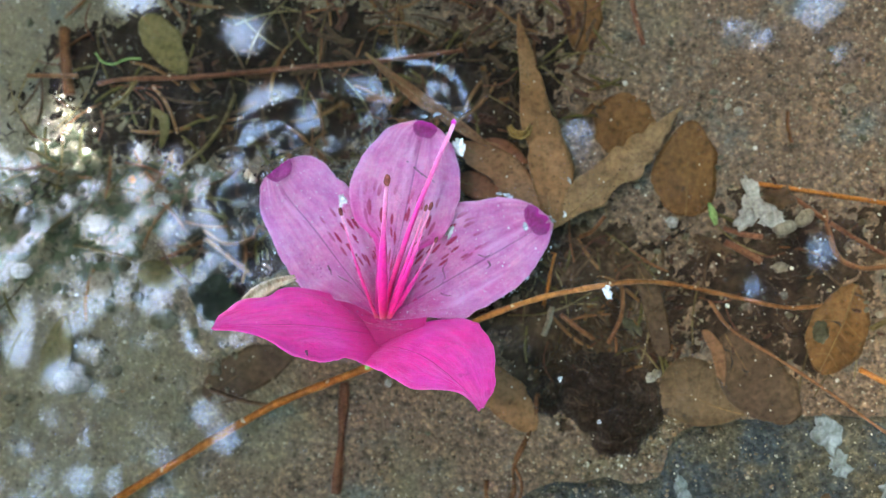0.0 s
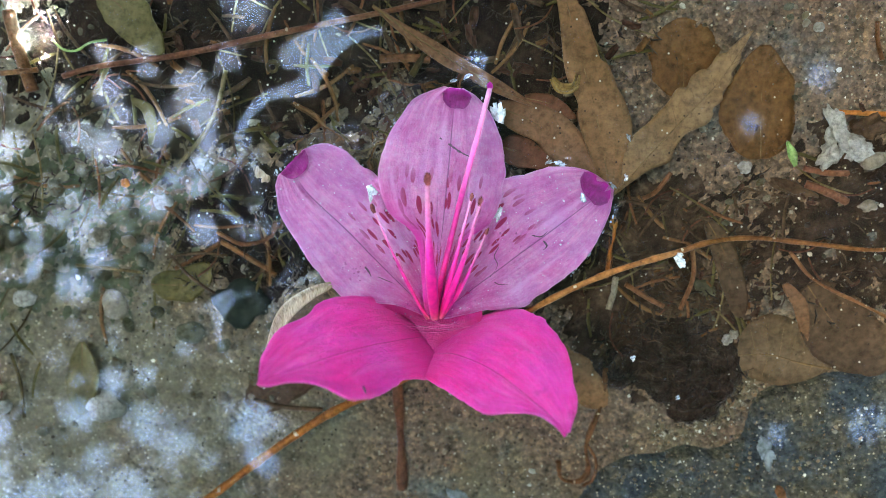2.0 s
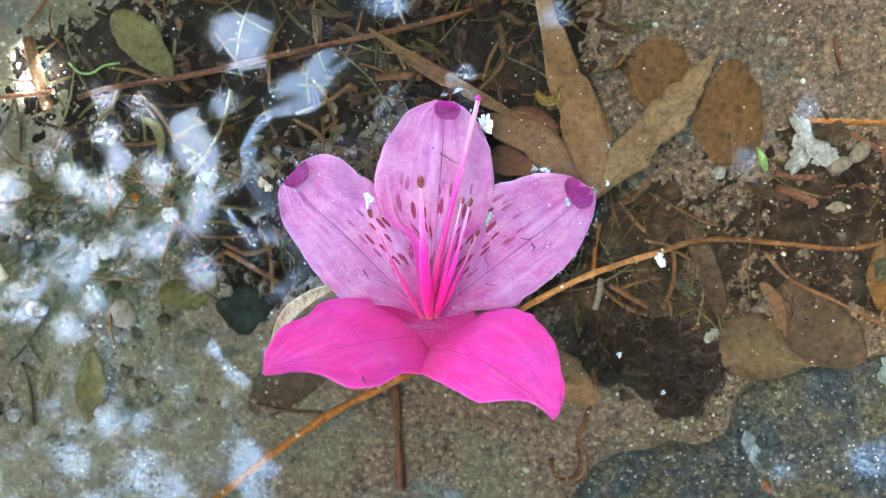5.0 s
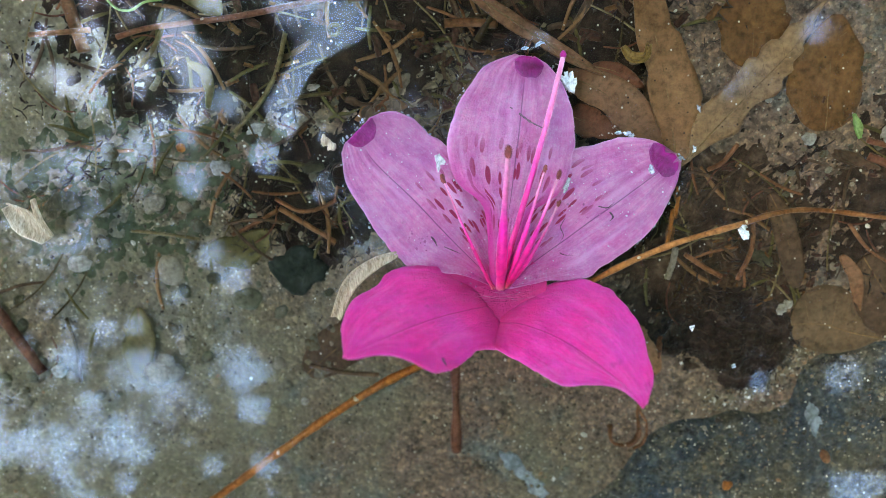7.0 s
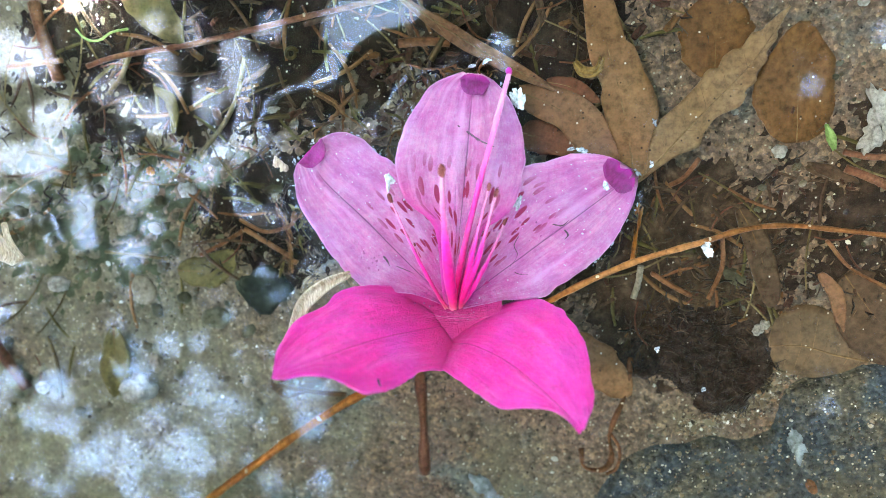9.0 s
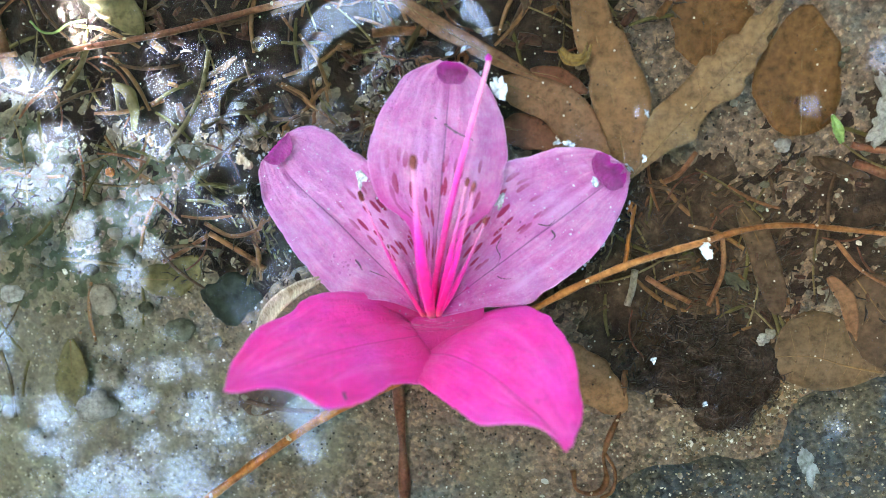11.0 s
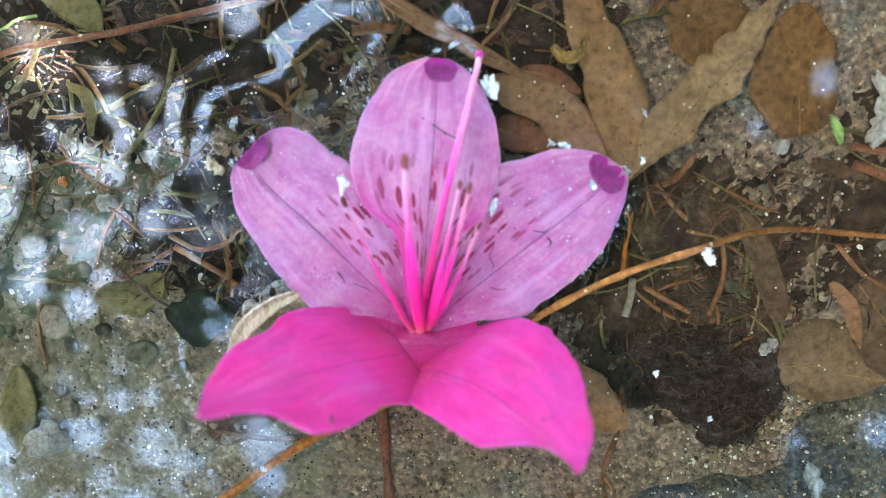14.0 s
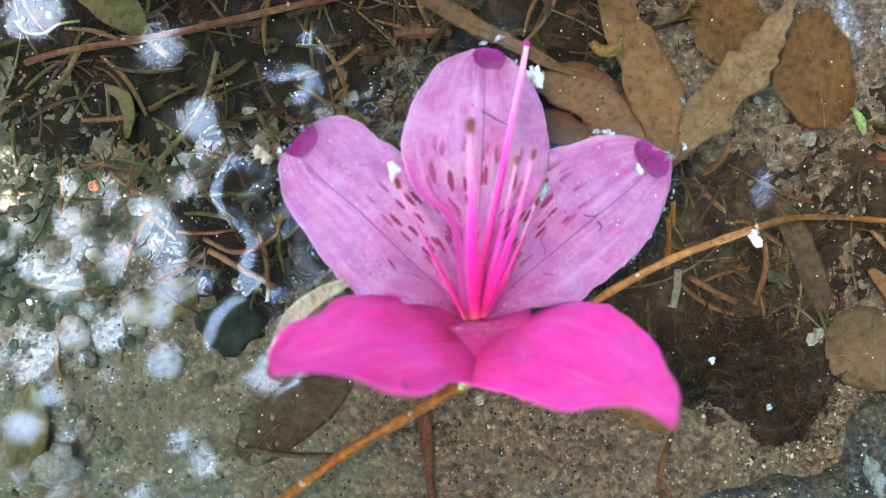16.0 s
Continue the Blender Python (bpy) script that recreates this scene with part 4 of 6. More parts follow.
leaf([(8.8, 0.05), (8.5, -0.8), (7.95, -1.8)], 0.62, LEAF_RUST, "rusty brown leaf on the gritty bed", (1.1, 0.6), seed=7.0, lift=0.1)
leaf([(4.26, 0.55), (4.48, 0.03), (4.64, -0.69), (4.75, -1.41)], 0.24, LEAF_DARK, "small narrow brown leaf on dark mulch", (1.0, 0.4), seed=8.0, lift=0.16)
leaf([(6.36, -2.67), (5.78, -2.49), (5.22, -2.24), (4.63, -2.19)], 0.70, LEAF_GREY, "fan-shaped grey-brown leaf with fine veins", seed=9.0, lift=0.12, bend=0.05, teeth=1,
     sides=([(0, 0.03), (0.10, 0.16), (0.29, 0.39), (0.51, 0.58), (0.84, 0.53), (0.95, 0.38), (1, 0.12)], [(0, 0.03), (0.09, 0.27), (0.29, 0.62), (0.50, 0.76), (0.65, 0.83), (0.77, 0.77), (0.90, 0.58), (0.96, 0.42), (1, 0.12)]))
leaf([(6.05, -0.95), (6.6, -1.9), (7.35, -2.75)], 0.66, LEAF_DARK, "dull brown leaf below a bare twig", (0.95, 0.5), seed=10.0)
leaf([(-5.35, -2.15), (-4.6, -1.65), (-3.3, -1.1)], 0.50, LEAF_DARK, "sunken dark leaf under the raised petal", (0.8, 0.6), seed=11.0, lift=0.0, bend=0.06)
leaf([(-8.55, -0.25), (-8.65, -0.9), (-8.9, -1.8)], 0.34, LEAF_OLIVE, "olive-brown sunken leaf among pebbles", (1.0, 0.7), seed=12.0, lift=0.12)
leaf([(-6.75, 6.6), (-6.2, 5.9), (-5.72, 5.15)], 0.42, LEAF_OLIVE, "olive-brown leaf on the mulch", (0.8, 0.7), seed=13.0, lift=0.2)
leaf([(0.75, -1.55), (1.3, -2.2), (1.95, -2.95)], 0.45, LEAF_TAN, "sunken brown leaf beside the mulch clump", (0.9, 0.6), seed=14.0)
leaf([(5.6, -0.85), (5.85, -1.3), (5.95, -2.05)], 0.14, LEAF_RUSSET, "narrow red-brown leaf strip", (0.9, 0.5), seed=15.0, lift=0.16, vein=False)
leaf([(-6.52, 4.42), (-6.2, 4.1), (-6.3, 3.5)], 0.11, LEAF_OLIVE, "thin curved pale leaf strip", (0.9, 0.6), seed=16.0, lift=0.2, vein=False)
leaf([(-6.9, 0.75), (-6.2, 0.65), (-5.6, 0.95)], 0.35, LEAF_OLIVE, "sunken olive leaf scrap among pebbles", (0.9, 0.5), seed=17.0, lift=0.08)
leaf([(3.0, 6.9), (3.3, 6.2), (3.2, 5.4)], 0.45, LEAF_RUST, "dull brown leaf half buried in mulch", (0.9, 0.6), seed=18.0)

# ---------------------------------------------------------------- twigs
def twig(points, radius, material, label, nodes=0, name="twig", seed=0.0, lift=0.05, bud=0.0):
    pts = [(p[0], p[1], p[2] if len(p) > 2 else top_z(p[0], p[1]) + lift) for p in points]
    root = thing(name, pts[0], label, "twig", "fallen twigs")
    rad = radius if callable(radius) else (lambda u: radius)
    bm = bmesh.new()
    tube(bm, pts, rad, 10, max(24, 8 * len(pts)), 0.16, seed)
    stem = part("stem", bm, material, root)
    for k in range(nodes):
        u = (k + 0.6) / nodes
        c = spline(pts, u)
        bm = bmesh.new()
        r = rad(u)
        lump(bm, (c.x + 0.3 * r, c.y + 0.5 * r, c.z + 0.75 * r), (r * 0.75, r * 0.55, r * 0.5), k * 1.3, 1, 0.3, k)
        part("bud_scar", bm, HUSK, root, "pale bud scar")
    return root


twig([(-9.0, -5.3, -0.9), (-7.44, -4.38, -0.82), (-6.05, -3.57, -0.78), (-4.6, -2.73, -0.62), (-3.45, -2.14, -0.40), (-1.55, -1.42, -0.06), (0.60, -0.55, -0.02), (2.02, -0.08, 0.02), (3.40, 0.16, 0.05), (4.1, 0.22, -0.2), (5.03, 0.14, -0.5), (6.28, -0.16, -0.5), (7.42, -0.42, -0.42), (8.3, -0.36, -0.36)],
     lambda u: 0.082 - 0.025 * smooth(0.45, 0.62, u) - 0.020 * smooth(0.62, 1.0, u) + 0.012 * math.sin(u * 60) ** 8, TWIG, "long orange-brown twig propping up the blossom", 9, seed=1.0)
twig([(-2.22, -1.85), (-2.30, -3.0), (-2.44, -4.25)], lambda u: 0.10 + 0.025 * math.sin(u * 9), RED, "dark red-brown catkin-like stick on the bed", 0, "stick", 2.0)
twig([(2.04, -2.16), (1.88, -2.87), (1.46, -3.74), (1.44, -4.29), (1.23, -4.51), (0.88, -4.41), (0.86, -4.0)], lambda u: 0.05 + 0.015 * math.sin(u * 20), BROWN, "curled brown stem lying on grit", 2, seed=3.0)
twig([(1.48, -3.72), (1.62, -4.1), (1.52, -4.5), (1.3, -4.62)], 0.035, BROWN, "thin curled stem lying on grit", 0, seed=3.4)
twig([(5.72, -0.23), (6.11, -0.81), (7.05, -1.47), (7.79, -1.99), (9.0, -2.98), (11.0, -4.5)], lambda u: 0.034 + 0.007 * math.sin(u * 40), BROWN, "thin bare brown twig across the leaves", 6, seed=4.0, lift=0.2)
twig([(6.82, 2.30), (8.12, 2.06), (9.5, 1.79), (11.5, 1.4)], 0.05, ORANGE, "straight orange-brown twig on grit", 3, seed=5.0)
twig([(7.67, 1.96), (8.48, 1.32), (9.39, 0.73), (10.8, 0.0)], 0.05, RED, "bent red-brown twig on grit", 3, seed=6.0)
twig([(8.30, 1.68), (8.36, 1.17), (8.52, 0.63), (8.93, 0.40), (9.5, 0.42), (10.5, 0.6)], 0.055, BROWN, "hooked brown stem on grit", 0, seed=7.0)
twig([(-7.75, 5.02), (-7.19, 5.10), (-5.36, 5.10), (-3.53, 5.23), (-1.12, 5.35), (0.6, 5.5)], lambda u: 0.060 - 0.02 * abs(u - 0.4), RED, "long red-brown twig over the mulch", 3, seed=8.0, lift=0.22)
twig([(-11.6, 0.4), (-11.34, -0.21), (-10.84, -1.40)], 0.11, RED, "short red-brown stick on the pebbly bed", 0, "stick", 9.0, 0.12)
twig([(-8.6, 6.4), (-8.57, 5.7), (-8.47, 4.85)], 0.12, BROWN, "stubby brown stick on the mulch", 0, "stick", 10.0, 0.12)
twig([(-9.36, 5.26), (-8.9, 5.24), (-8.2, 5.2)], 0.05, BROWN, "thin brown stick across a stubby one", 0, "stick", 10.5, 0.28)
twig([(4.40, 6.9), (4.43, 6.4), (4.63, 5.5)], 0.06, RED, "short red-brown twig on grit", 1, seed=11.0)
twig([(6.14, 1.34), (6.5, 1.2), (6.95, 1.12)], 0.06, RED, "short reddish stick on grit", 0, "stick", 12.0)
twig([(6.16, 1.03), (6.5, 0.85), (6.9, 0.58)], 0.08, RED, "thick short reddish stick on grit", 0, "stick", 13.0)
twig([(-5.35, 1.62), (-4.85, 1.3), (-4.2, 1.42), (-3.9, 1.75)], 0.04, BROWN, "curved orange-brown needle twig", 0, seed=14.0, lift=0.12)
twig([(-5.3, 1.42), (-4.8, 1.0), (-4.3, 0.6)], 0.05, BROWN, "straight brown needle twig", 0, seed=15.0, lift=0.1)
twig([(-6.35, 1.0), (-5.9, 1.15), (-5.35, 1.38)], 0.045, BROWN, "short orange-brown needle twig", 0, seed=16.0, lift=0.08)
twig([(-8.3, 1.35), (-7.7, 1.2), (-7.0, 1.0)], 0.035, STRAW, "pale straw stem on the pebbles", 0, seed=17.0, lift=0.15)
twig([(2.42, 0.9), (2.32, 0.3), (2.18, -0.25)], 0.04, ORANGE, "thin orange stem on mulch", 0, seed=18.0, lift=0.3)
twig([(2.36, -0.28), (2.28, -0.6), (2.16, -0.9)], 0.06, BEAN, "pale split straw on mulch", 0, "straw", 19.0, 0.3)
twig([(2.95, 1.2, -0.3), (3.2, 1.3, -0.25), (3.5, 1.62, -0.2)], 0.045, BROWN, "short brown stalk by the leaf bases", 0, seed=20.0)
twig([(2.55, -0.45), (2.9, -0.75), (3.25, -1.0)], 0.05, BROWN, "thin brown stem on dark mulch", 0, seed=21.0, lift=0.25)
twig([(3.9, 0.1), (3.85, -0.5), (3.55, -1.1)], 0.045, BROWN, "thin brown stem on dark mulch", 0, seed=22.0, lift=0.25)
twig([(-5.25, -1.95), (-4.6, -2.2), (-3.85, -2.35)], 0.05, LEAF_DARK, "dark sunken stem beside the twig", 0, seed=23.0, lift=0.05)
twig([(-10.1, -0.3), (-10.02, -0.9), (-10.1, -1.7)], 0.035, STRAW, "thin pale stem on the bed", 0, seed=24.0, lift=0.1)
twig([(9.0, -0.9), (9.6, -0.6), (10.5, -0.2)], 0.06, STRAW, "pale straw on rusty leaf", 0, "straw", 25.0, 0.2)
twig([(8.8, -1.75), (9.4, -2.1), (10.2, -2.5)], 0.06, ORANGE, "bright orange twig on grit", 1, seed=26.0, lift=0.1)
twig([(-1.6, 4.5), (-1.1, 4.45), (-0.65, 4.36)], 0.085, BROWN, "broken brown stick on mulch", 0, "stick", 27.0, 0.15)
twig([(-1.05, 4.1), (-0.75, 4.45), (-0.45, 4.7)], 0.06, STRAW, "bent straw on mulch", 0, "straw", 28.0, 0.2)
twig([(7.64, 3.85), (7.62, 3.5), (7.68, 3.15)], 0.04, BROWN, "thin brown stem on grit", 0, seed=29.0)
twig([(-7.45, 4.45), (-7.1, 4.75), (-6.85, 5.1)], 0.045, STRAW, "straw bent under the red twig", 0, "straw", 30.0, 0.2)
twig([(-5.9, 3.0), (-5.3, 3.5), (-4.9, 4.0), (-4.6, 4.7)], 0.045, STRAW, "broad bleached straw on the mulch", 0, "straw", 31.0, 0.15)
twig([(-5.0, 3.35), (-4.5, 3.5), (-3.9, 3.5)], 0.04, STRAW, "thin pale straw near the blossom", 0, "straw", 32.0, 0.15)


# needles and straw strewn over the mulch
def needle_bm(length, width, curve, seed):
    bm = bmesh.new()
    pts = [(-length / 2, 0, 0), (-length / 6, curve, 0.02), (length / 6, curve * 0.8, 0.03), (length / 2, -curve * 0.4, 0)]
    tube(bm, pts, lambda u: width * (0.75 + 0.35 * math.sin(math.pi * u)), 5, 10, 0.15, seed)
    for v in bm.verts:
        v.co.z *= 0.3
    return bm


rng = random.Random(5)
NEEDLE_GROUP = "needles strewn on the mulch"
stock = []
for k, (length, width, curve, material, label) in enumerate((
        (1.5, 0.022, 0.06, STRAW, "dry brown needle on mulch"), (1.0, 0.03, 0.04, BROWN, "short brown stem on mulch"),
        (1.9, 0.02, -0.14, STRAW, "long curved dry needle on mulch"), (0.8, 0.035, 0.03, LEAF_OLIVE, "flat olive leaf shred on mulch"),
        (1.2, 0.035, -0.06, LEAF_DARK, "dark leaf shred on mulch"), (0.9, 0.02, 0.12, RED, "thin reddish stem on mulch"),
        (1.3, 0.04, 0.08, LEAF_TAN, "tan leaf shred on mulch"))):
    ob = link(needle_bm(length, width, curve, k), "needle", material)
    tagged(ob, label, "needle", NEEDLE_GROUP)
    stock.append(ob)
ZONES = [(-9.5, -1.0, 2.6, 7.2, 125), (-1.2, 3.8, 3.6, 7.4, 62), (1.7, 4.9, -1.9, 1.2, 46), (-6.5, -3.6, 0.4, 3.2, 18), (-11, -6.5, -1.5, 2.5, 12), (5.0, 9.0, -2.0, 1.6, 12), (-2.5, 1.0, 2.4, 4.0, 14)]
first = set()
for x0, x1, y0, y1, count in ZONES:
    for _ in range(count):
        src = rng.choice(stock)
        x, y = rng.uniform(x0, x1), rng.uniform(y0, y1)
        m = pose(x * CM, y * CM, (top_z(x, y) + rng.uniform(0.03, 0.14)) * CM, rng.uniform(-5, 5), rng.uniform(-5, 5), rng.uniform(0, 360))
        if src.name not in first:
            first.add(src.name)
            src.matrix_world = m
        else:
            copy_thing(src, m)

# broader bark chips and leaf scraps in the mulch
def chip_bm(length, width, seed):
    """A flat splinter with ragged ends and a slight curl."""
    bm = bmesh.new()
    rows = []
    for i in range(9):
        u = i / 8
        half = width * (0.35 + 0.65 * math.sin(math.pi * (0.08 + 0.84 * u)) ** 0.6) * (1 + 0.4 * n3(u * 6, seed, 1.0))
        mid = 0.10 * length * n3(u * 1.5, seed, 5.0)
        rows.append([bm.verts.new(((u - 0.5) * length, mid + half * v, 0.04 * v * v + 0.05 * n3(u * 4, v, seed))) for v in (-1, -0.4, 0.3, 1)])
    for a, b in zip(rows, rows[1:]):
        for j in range(3):
            bm.faces.new((a[j], b[j], b[j + 1], a[j + 1]))
    return bm


chips = []
for k, (length, width, material, label) in enumerate((
        (0.75, 0.075, LEAF_DARK, "dark brown bark chip in the mulch"), (0.55, 0.08, LEAF_SCRAP, "red-brown bark chip in the mulch"),
        (0.95, 0.05, LEAF_DARK, "long brown splinter in the mulch"), (0.45, 0.09, LEAF_SCRAP, "rusty leaf scrap in the mulch"), (0.35, 0.06, LEAF_RUST, "small brown leaf scrap in the mulch"))):
    ob = thicken(link(chip_bm(length, width, 3.0 * k), "bark_chip", material), 0.03)
    chips.append(tagged(ob, label, "chip", "bark chips in the mulch"))
first = set()
chip_rng = random.Random(44)
for x0, x1, y0, y1, count, size in ((-3.0, 3.6, 3.7, 7.2, 95, 0.8), (1.4, 5.2, -1.8, 1.3, 90, 0.42), (-6.5, -3.0, 2.6, 6.5, 34, 0.7), (5.0, 9.5, -1.6, 2.6, 40, 0.35), (-2.4, -0.9, 2.6, 4.2, 16, 0.6)):
    for _ in range(count):
        src = chip_rng.choice(chips)
        x, y = chip_rng.uniform(x0, x1), chip_rng.uniform(y0, y1)
        m = pose(x * CM, y * CM, (top_z(x, y) + chip_rng.uniform(0.07, 0.17)) * CM, chip_rng.uniform(-14, 14), chip_rng.uniform(-10, 10), chip_rng.uniform(0, 360))
        if src.name not in first:
            first.add(src.name)
            ob = src
        else:
            ob = copy_thing(src, m)
        q = size * chip_rng.uniform(0.6, 1.2)
        ob.matrix_basis = m @ Matrix.Diagonal((q, q, q, 1))

# ---------------------------------------------------------------- mulch, sand and stones
def mound(x, y):
    """How far the humus mound stands over the bed."""
    d = math.hypot((x - 3.45) / 1.6, (y + 2.3) / 1.3) + 0.5 * n3(x * 0.9, y * 0.9, 31.0) + 0.14 * n3(x * 4, y * 4, 31.0)
    return 0.30 * (1 - smooth(0.55, 1.05, d)) - 0.10


def mulch_stuff():
    """Dark rotted shreds and root fibres that nobody could count."""
    verts, faces = [], []
    r = random.Random(11)
    for x0, x1, y0, y1, count in ((-10, 0, 2.4, 7.6, 1500), (0, 4, 3.4, 7.6, 600), (1.9, 5.0, -1.6, 1.2, 700), (2.0, 4.9, -3.6, -1.4, 420), (-6.4, -3.4, 0.2, 3, 350), (-2.5, 2.2, 1.5, 4.5, 350), (5, 9, -2.4, 1.4, 150)):
        for _ in range(count):
            x, y = r.uniform(x0, x1), r.uniform(y0, y1)
            if n3(x * 0.5, y * 0.5, 21.0) < -0.12 or (y < -1.7 and x < 5 and mound(x, y) <= 0.02):
                continue
            a, l, w = r.uniform(0, 6.283), r.uniform(0.05, 0.36), r.uniform(0.006, 0.028)
            if mound(x, y) > 0.0:
                l, w = l * 0.9, w * 0.7
            z = top_z(x, y) + r.uniform(0.0, 0.12) + (mound(x, y) + 0.09 if mound(x, y) > 0.0 else 0.0)
            dx, dy = math.cos(a), math.sin(a)
            b = len(verts)
            for s, k in ((-0.5, 0.5), (0.0, 1.0), (0.5, 0.4)):
                px, py = x + dx * l * s - dy * l * 0.12 * (1 - 4 * s * s), y + dy * l * s + dx * l * 0.12 * (1 - 4 * s * s)
                zz = z + r.uniform(-0.03, 0.04)
                verts += [((px - dy * w * k) * CM, (py + dx * w * k) * CM, zz * CM), ((px + dy * w * k) * CM, (py - dx * w * k) * CM, zz * CM), (px * CM, py * CM, (zz + w) * CM)]
            for q in (0, 3):
                for m, n in ((0, 2), (2, 1), (1, 0)):
                    faces.append((b + q + m, b + q + n, b + q + 3 + n, b + q + 3 + m))
    me = bpy.data.meshes.new("mulch")
    me.from_pydata(verts, [], faces)
    me.materials.append(FIBRE)
    return tagged(new("mulch", me), "dark rotted leaf shreds and fibres on the bed", "mulch", kind="stuff")


mulch_stuff()


def clump():
    """The low mound of dark humus, with loose edges."""
    bm = bmesh.new()
    n = 90
    rows = []
    for j in range(n + 1):
        row = []
        for i in range(n + 1):
            x, y = 3.25 + (i / n - 0.5) * 4.2, -2.2 + (j / n - 0.5) * 3.8
            h = mound(x, y)
            row.append(bm.verts.new((x, y, bed_z(x, y) + h + 0.06 * n3(x * 3, y * 3, 8.0) + 0.05 * n3(x * 8, y * 8, 9.0) + 0.035 * n3(x * 15, y * 15, 9.0))))
        rows.append(row)
    for j in range(n):
        for i in range(n):
            bm.faces.new((rows[j][i], rows[j][i + 1], rows[j + 1][i + 1], rows[j + 1][i]))
    ob = link(bm, "soil_clump", SOIL, (3.3, -2.3, -0.9))
    return tagged(ob, "dark brown crumbly humus clump on the bed", "soil")


clump()


def humus_sheet(x0, x1, y0, y1, centre, radii, thick, seed, material=MOULD, name="leaf_mould", label="dark brown leaf mould layer on the bed"):
    """A thin uneven layer of dark leaf mould over the bed."""
    bm = bmesh.new()
    nx, ny = int((x1 - x0) / 0.08), int((y1 - y0) / 0.08)
    rows = []
    for j in range(ny + 1):
        row = []
        for i in range(nx + 1):
            x, y = x0 + (x1 - x0) * i / nx, y0 + (y1 - y0) * j / ny
            d = math.hypot((x - centre[0]) / radii[0], (y - centre[1]) / radii[1])
            d += 0.45 * n3(x * 0.6, y * 0.6, seed) + 0.30 * n3(x * 1.7, y * 1.7, seed) + 0.26 * n3(x * 4.5, y * 4.5, seed) + 0.2 * n3(x * 11, y * 11, seed)
            h = thick * (1.6 - 1.6 * smooth(0.5, 1.15, d)) - 0.06
            row.append(bm.verts.new((x, y, bed_z(x, y) + min(h, thick) + 0.04 * n3(x * 4, y * 4, seed) + 0.035 * n3(x * 9, y * 9, seed))))
        rows.append(row)
    for j in range(ny):
        for i in range(nx):
            bm.faces.new((rows[j][i], rows[j][i + 1], rows[j + 1][i + 1], rows[j + 1][i]))
    ob = link(bm, name, material, (centre[0], centre[1], -1.0))
    return tagged(ob, label, "soil", "leaf mould patches")


humus_sheet(-11, 1.5, 1.8, 9, (-4.5, 5.2), (5.2, 2.6), 0.07, 51.0)
humus_sheet(0.6, 7.0, -4.0, 2.4, (3.2, -0.7), (2.3, 2.4), 0.08, 52.0)
humus_sheet(4.0, 12.0, -3.0, 4.0, (7.2, 0.3), (3.6, 2.2), 0.05, 55.0)
humus_sheet(-7, -2.5, -0.6, 3.2, (-4.6, 1.5), (1.7, 1.5), 0.06, 53.0)
humus_sheet(-14.0, -3.4, -1.6, 5.6, (-8.4, 2.2), (4.0, 2.3), 0.04, 56.0, MOSS, "algae_mat", "dark green algae and silt layer on the bed")
humus_sheet(-2.5, 4.5, 1.2, 8, (0.8, 4.4), (2.4, 2.6), 0.07, 54.0)


def sand_stuff(count, seed):
    """Loose grains of sand and grit, each a small faceted lump."""
    r = random.Random(seed)
    bm = bmesh.new()
    bmesh.ops.create_icosphere(bm, subdivisions=1, radius=1.0)
    base = [v.co.copy() for v in bm.verts]
    tris = [tuple(v.index for v in f.verts) for f in bm.faces]
    octa = [(1, 0, 0), (-1, 0, 0), (0, 1, 0), (0, -1, 0), (0, 0, 1), (0, 0, -1)]
    octf = [(0, 2, 4), (2, 1, 4), (1, 3, 4), (3, 0, 4), (2, 0, 5), (1, 2, 5), (3, 1, 5), (0, 3, 5)]
    bm.free()
    verts, faces = [], []
    for _ in range(count):
        x, y = r.uniform(-13, 11), r.uniform(-8, 8.5)
        if _ < 3200:
            t, q = r.uniform(-1.9, 0.15), r.gauss(1.08, 0.07)
            x, y = 3.35 + 1.5 * q * math.cos(t), -2.35 + 1.28 * q * math.sin(t)
        elif n3(x * 0.45, y * 0.45, 40.0) + 0.6 * r.random() < 0.12 + 0.3 * smooth(-1.5, -4.0, x):
            continue
        s = min(0.085, 0.0125 * math.exp(r.gauss(0.2, 0.55)))
        z = top_z(x, y) + 0.3 * s
        a = r.uniform(0, 6.28)
        ca, sa = math.cos(a), math.sin(a)
        sx, sy, sz = s * r.uniform(0.7, 1.35), s * r.uniform(0.7, 1.2), s * r.uniform(0.5, 0.9)
        shape, fs = (base, tris) if s > 0.03 else (octa, octf)
        b = len(verts)
        for p in shape:
            k = r.uniform(0.8, 1.2)
            px, py = p[0] * sx * k, p[1] * sy * k
            verts.append(((x + px * ca - py * sa) * CM, (y + px * sa + py * ca) * CM, (z + p[2] * sz * k) * CM))
        faces += [(b + f[0], b + f[1], b + f[2]) for f in fs]
    me = bpy.data.meshes.new("sand")
    me.from_pydata(verts, [], faces)
    me.materials.append(SAND)
    return tagged(new("sand", me), "loose pale and dark sand grains on the bed", "sand", kind="stuff")


sand_stuff(42000, 3)


def stone(x, y, size, material, label, name="pebble", group="pebbles on the pool bed", turn=0.0, rough=0.25, seed=0.0, sink=0.4, level=3, z=None):
    zz = (top_z(x, y) + size[2] * (1 - sink)) if z is None else z
    bm = bmesh.new()
    lump(bm, (x, y, zz), size, turn, level, rough, seed)
    return tagged(link(bm, name, material, (x, y, zz)), label, "stone", group)


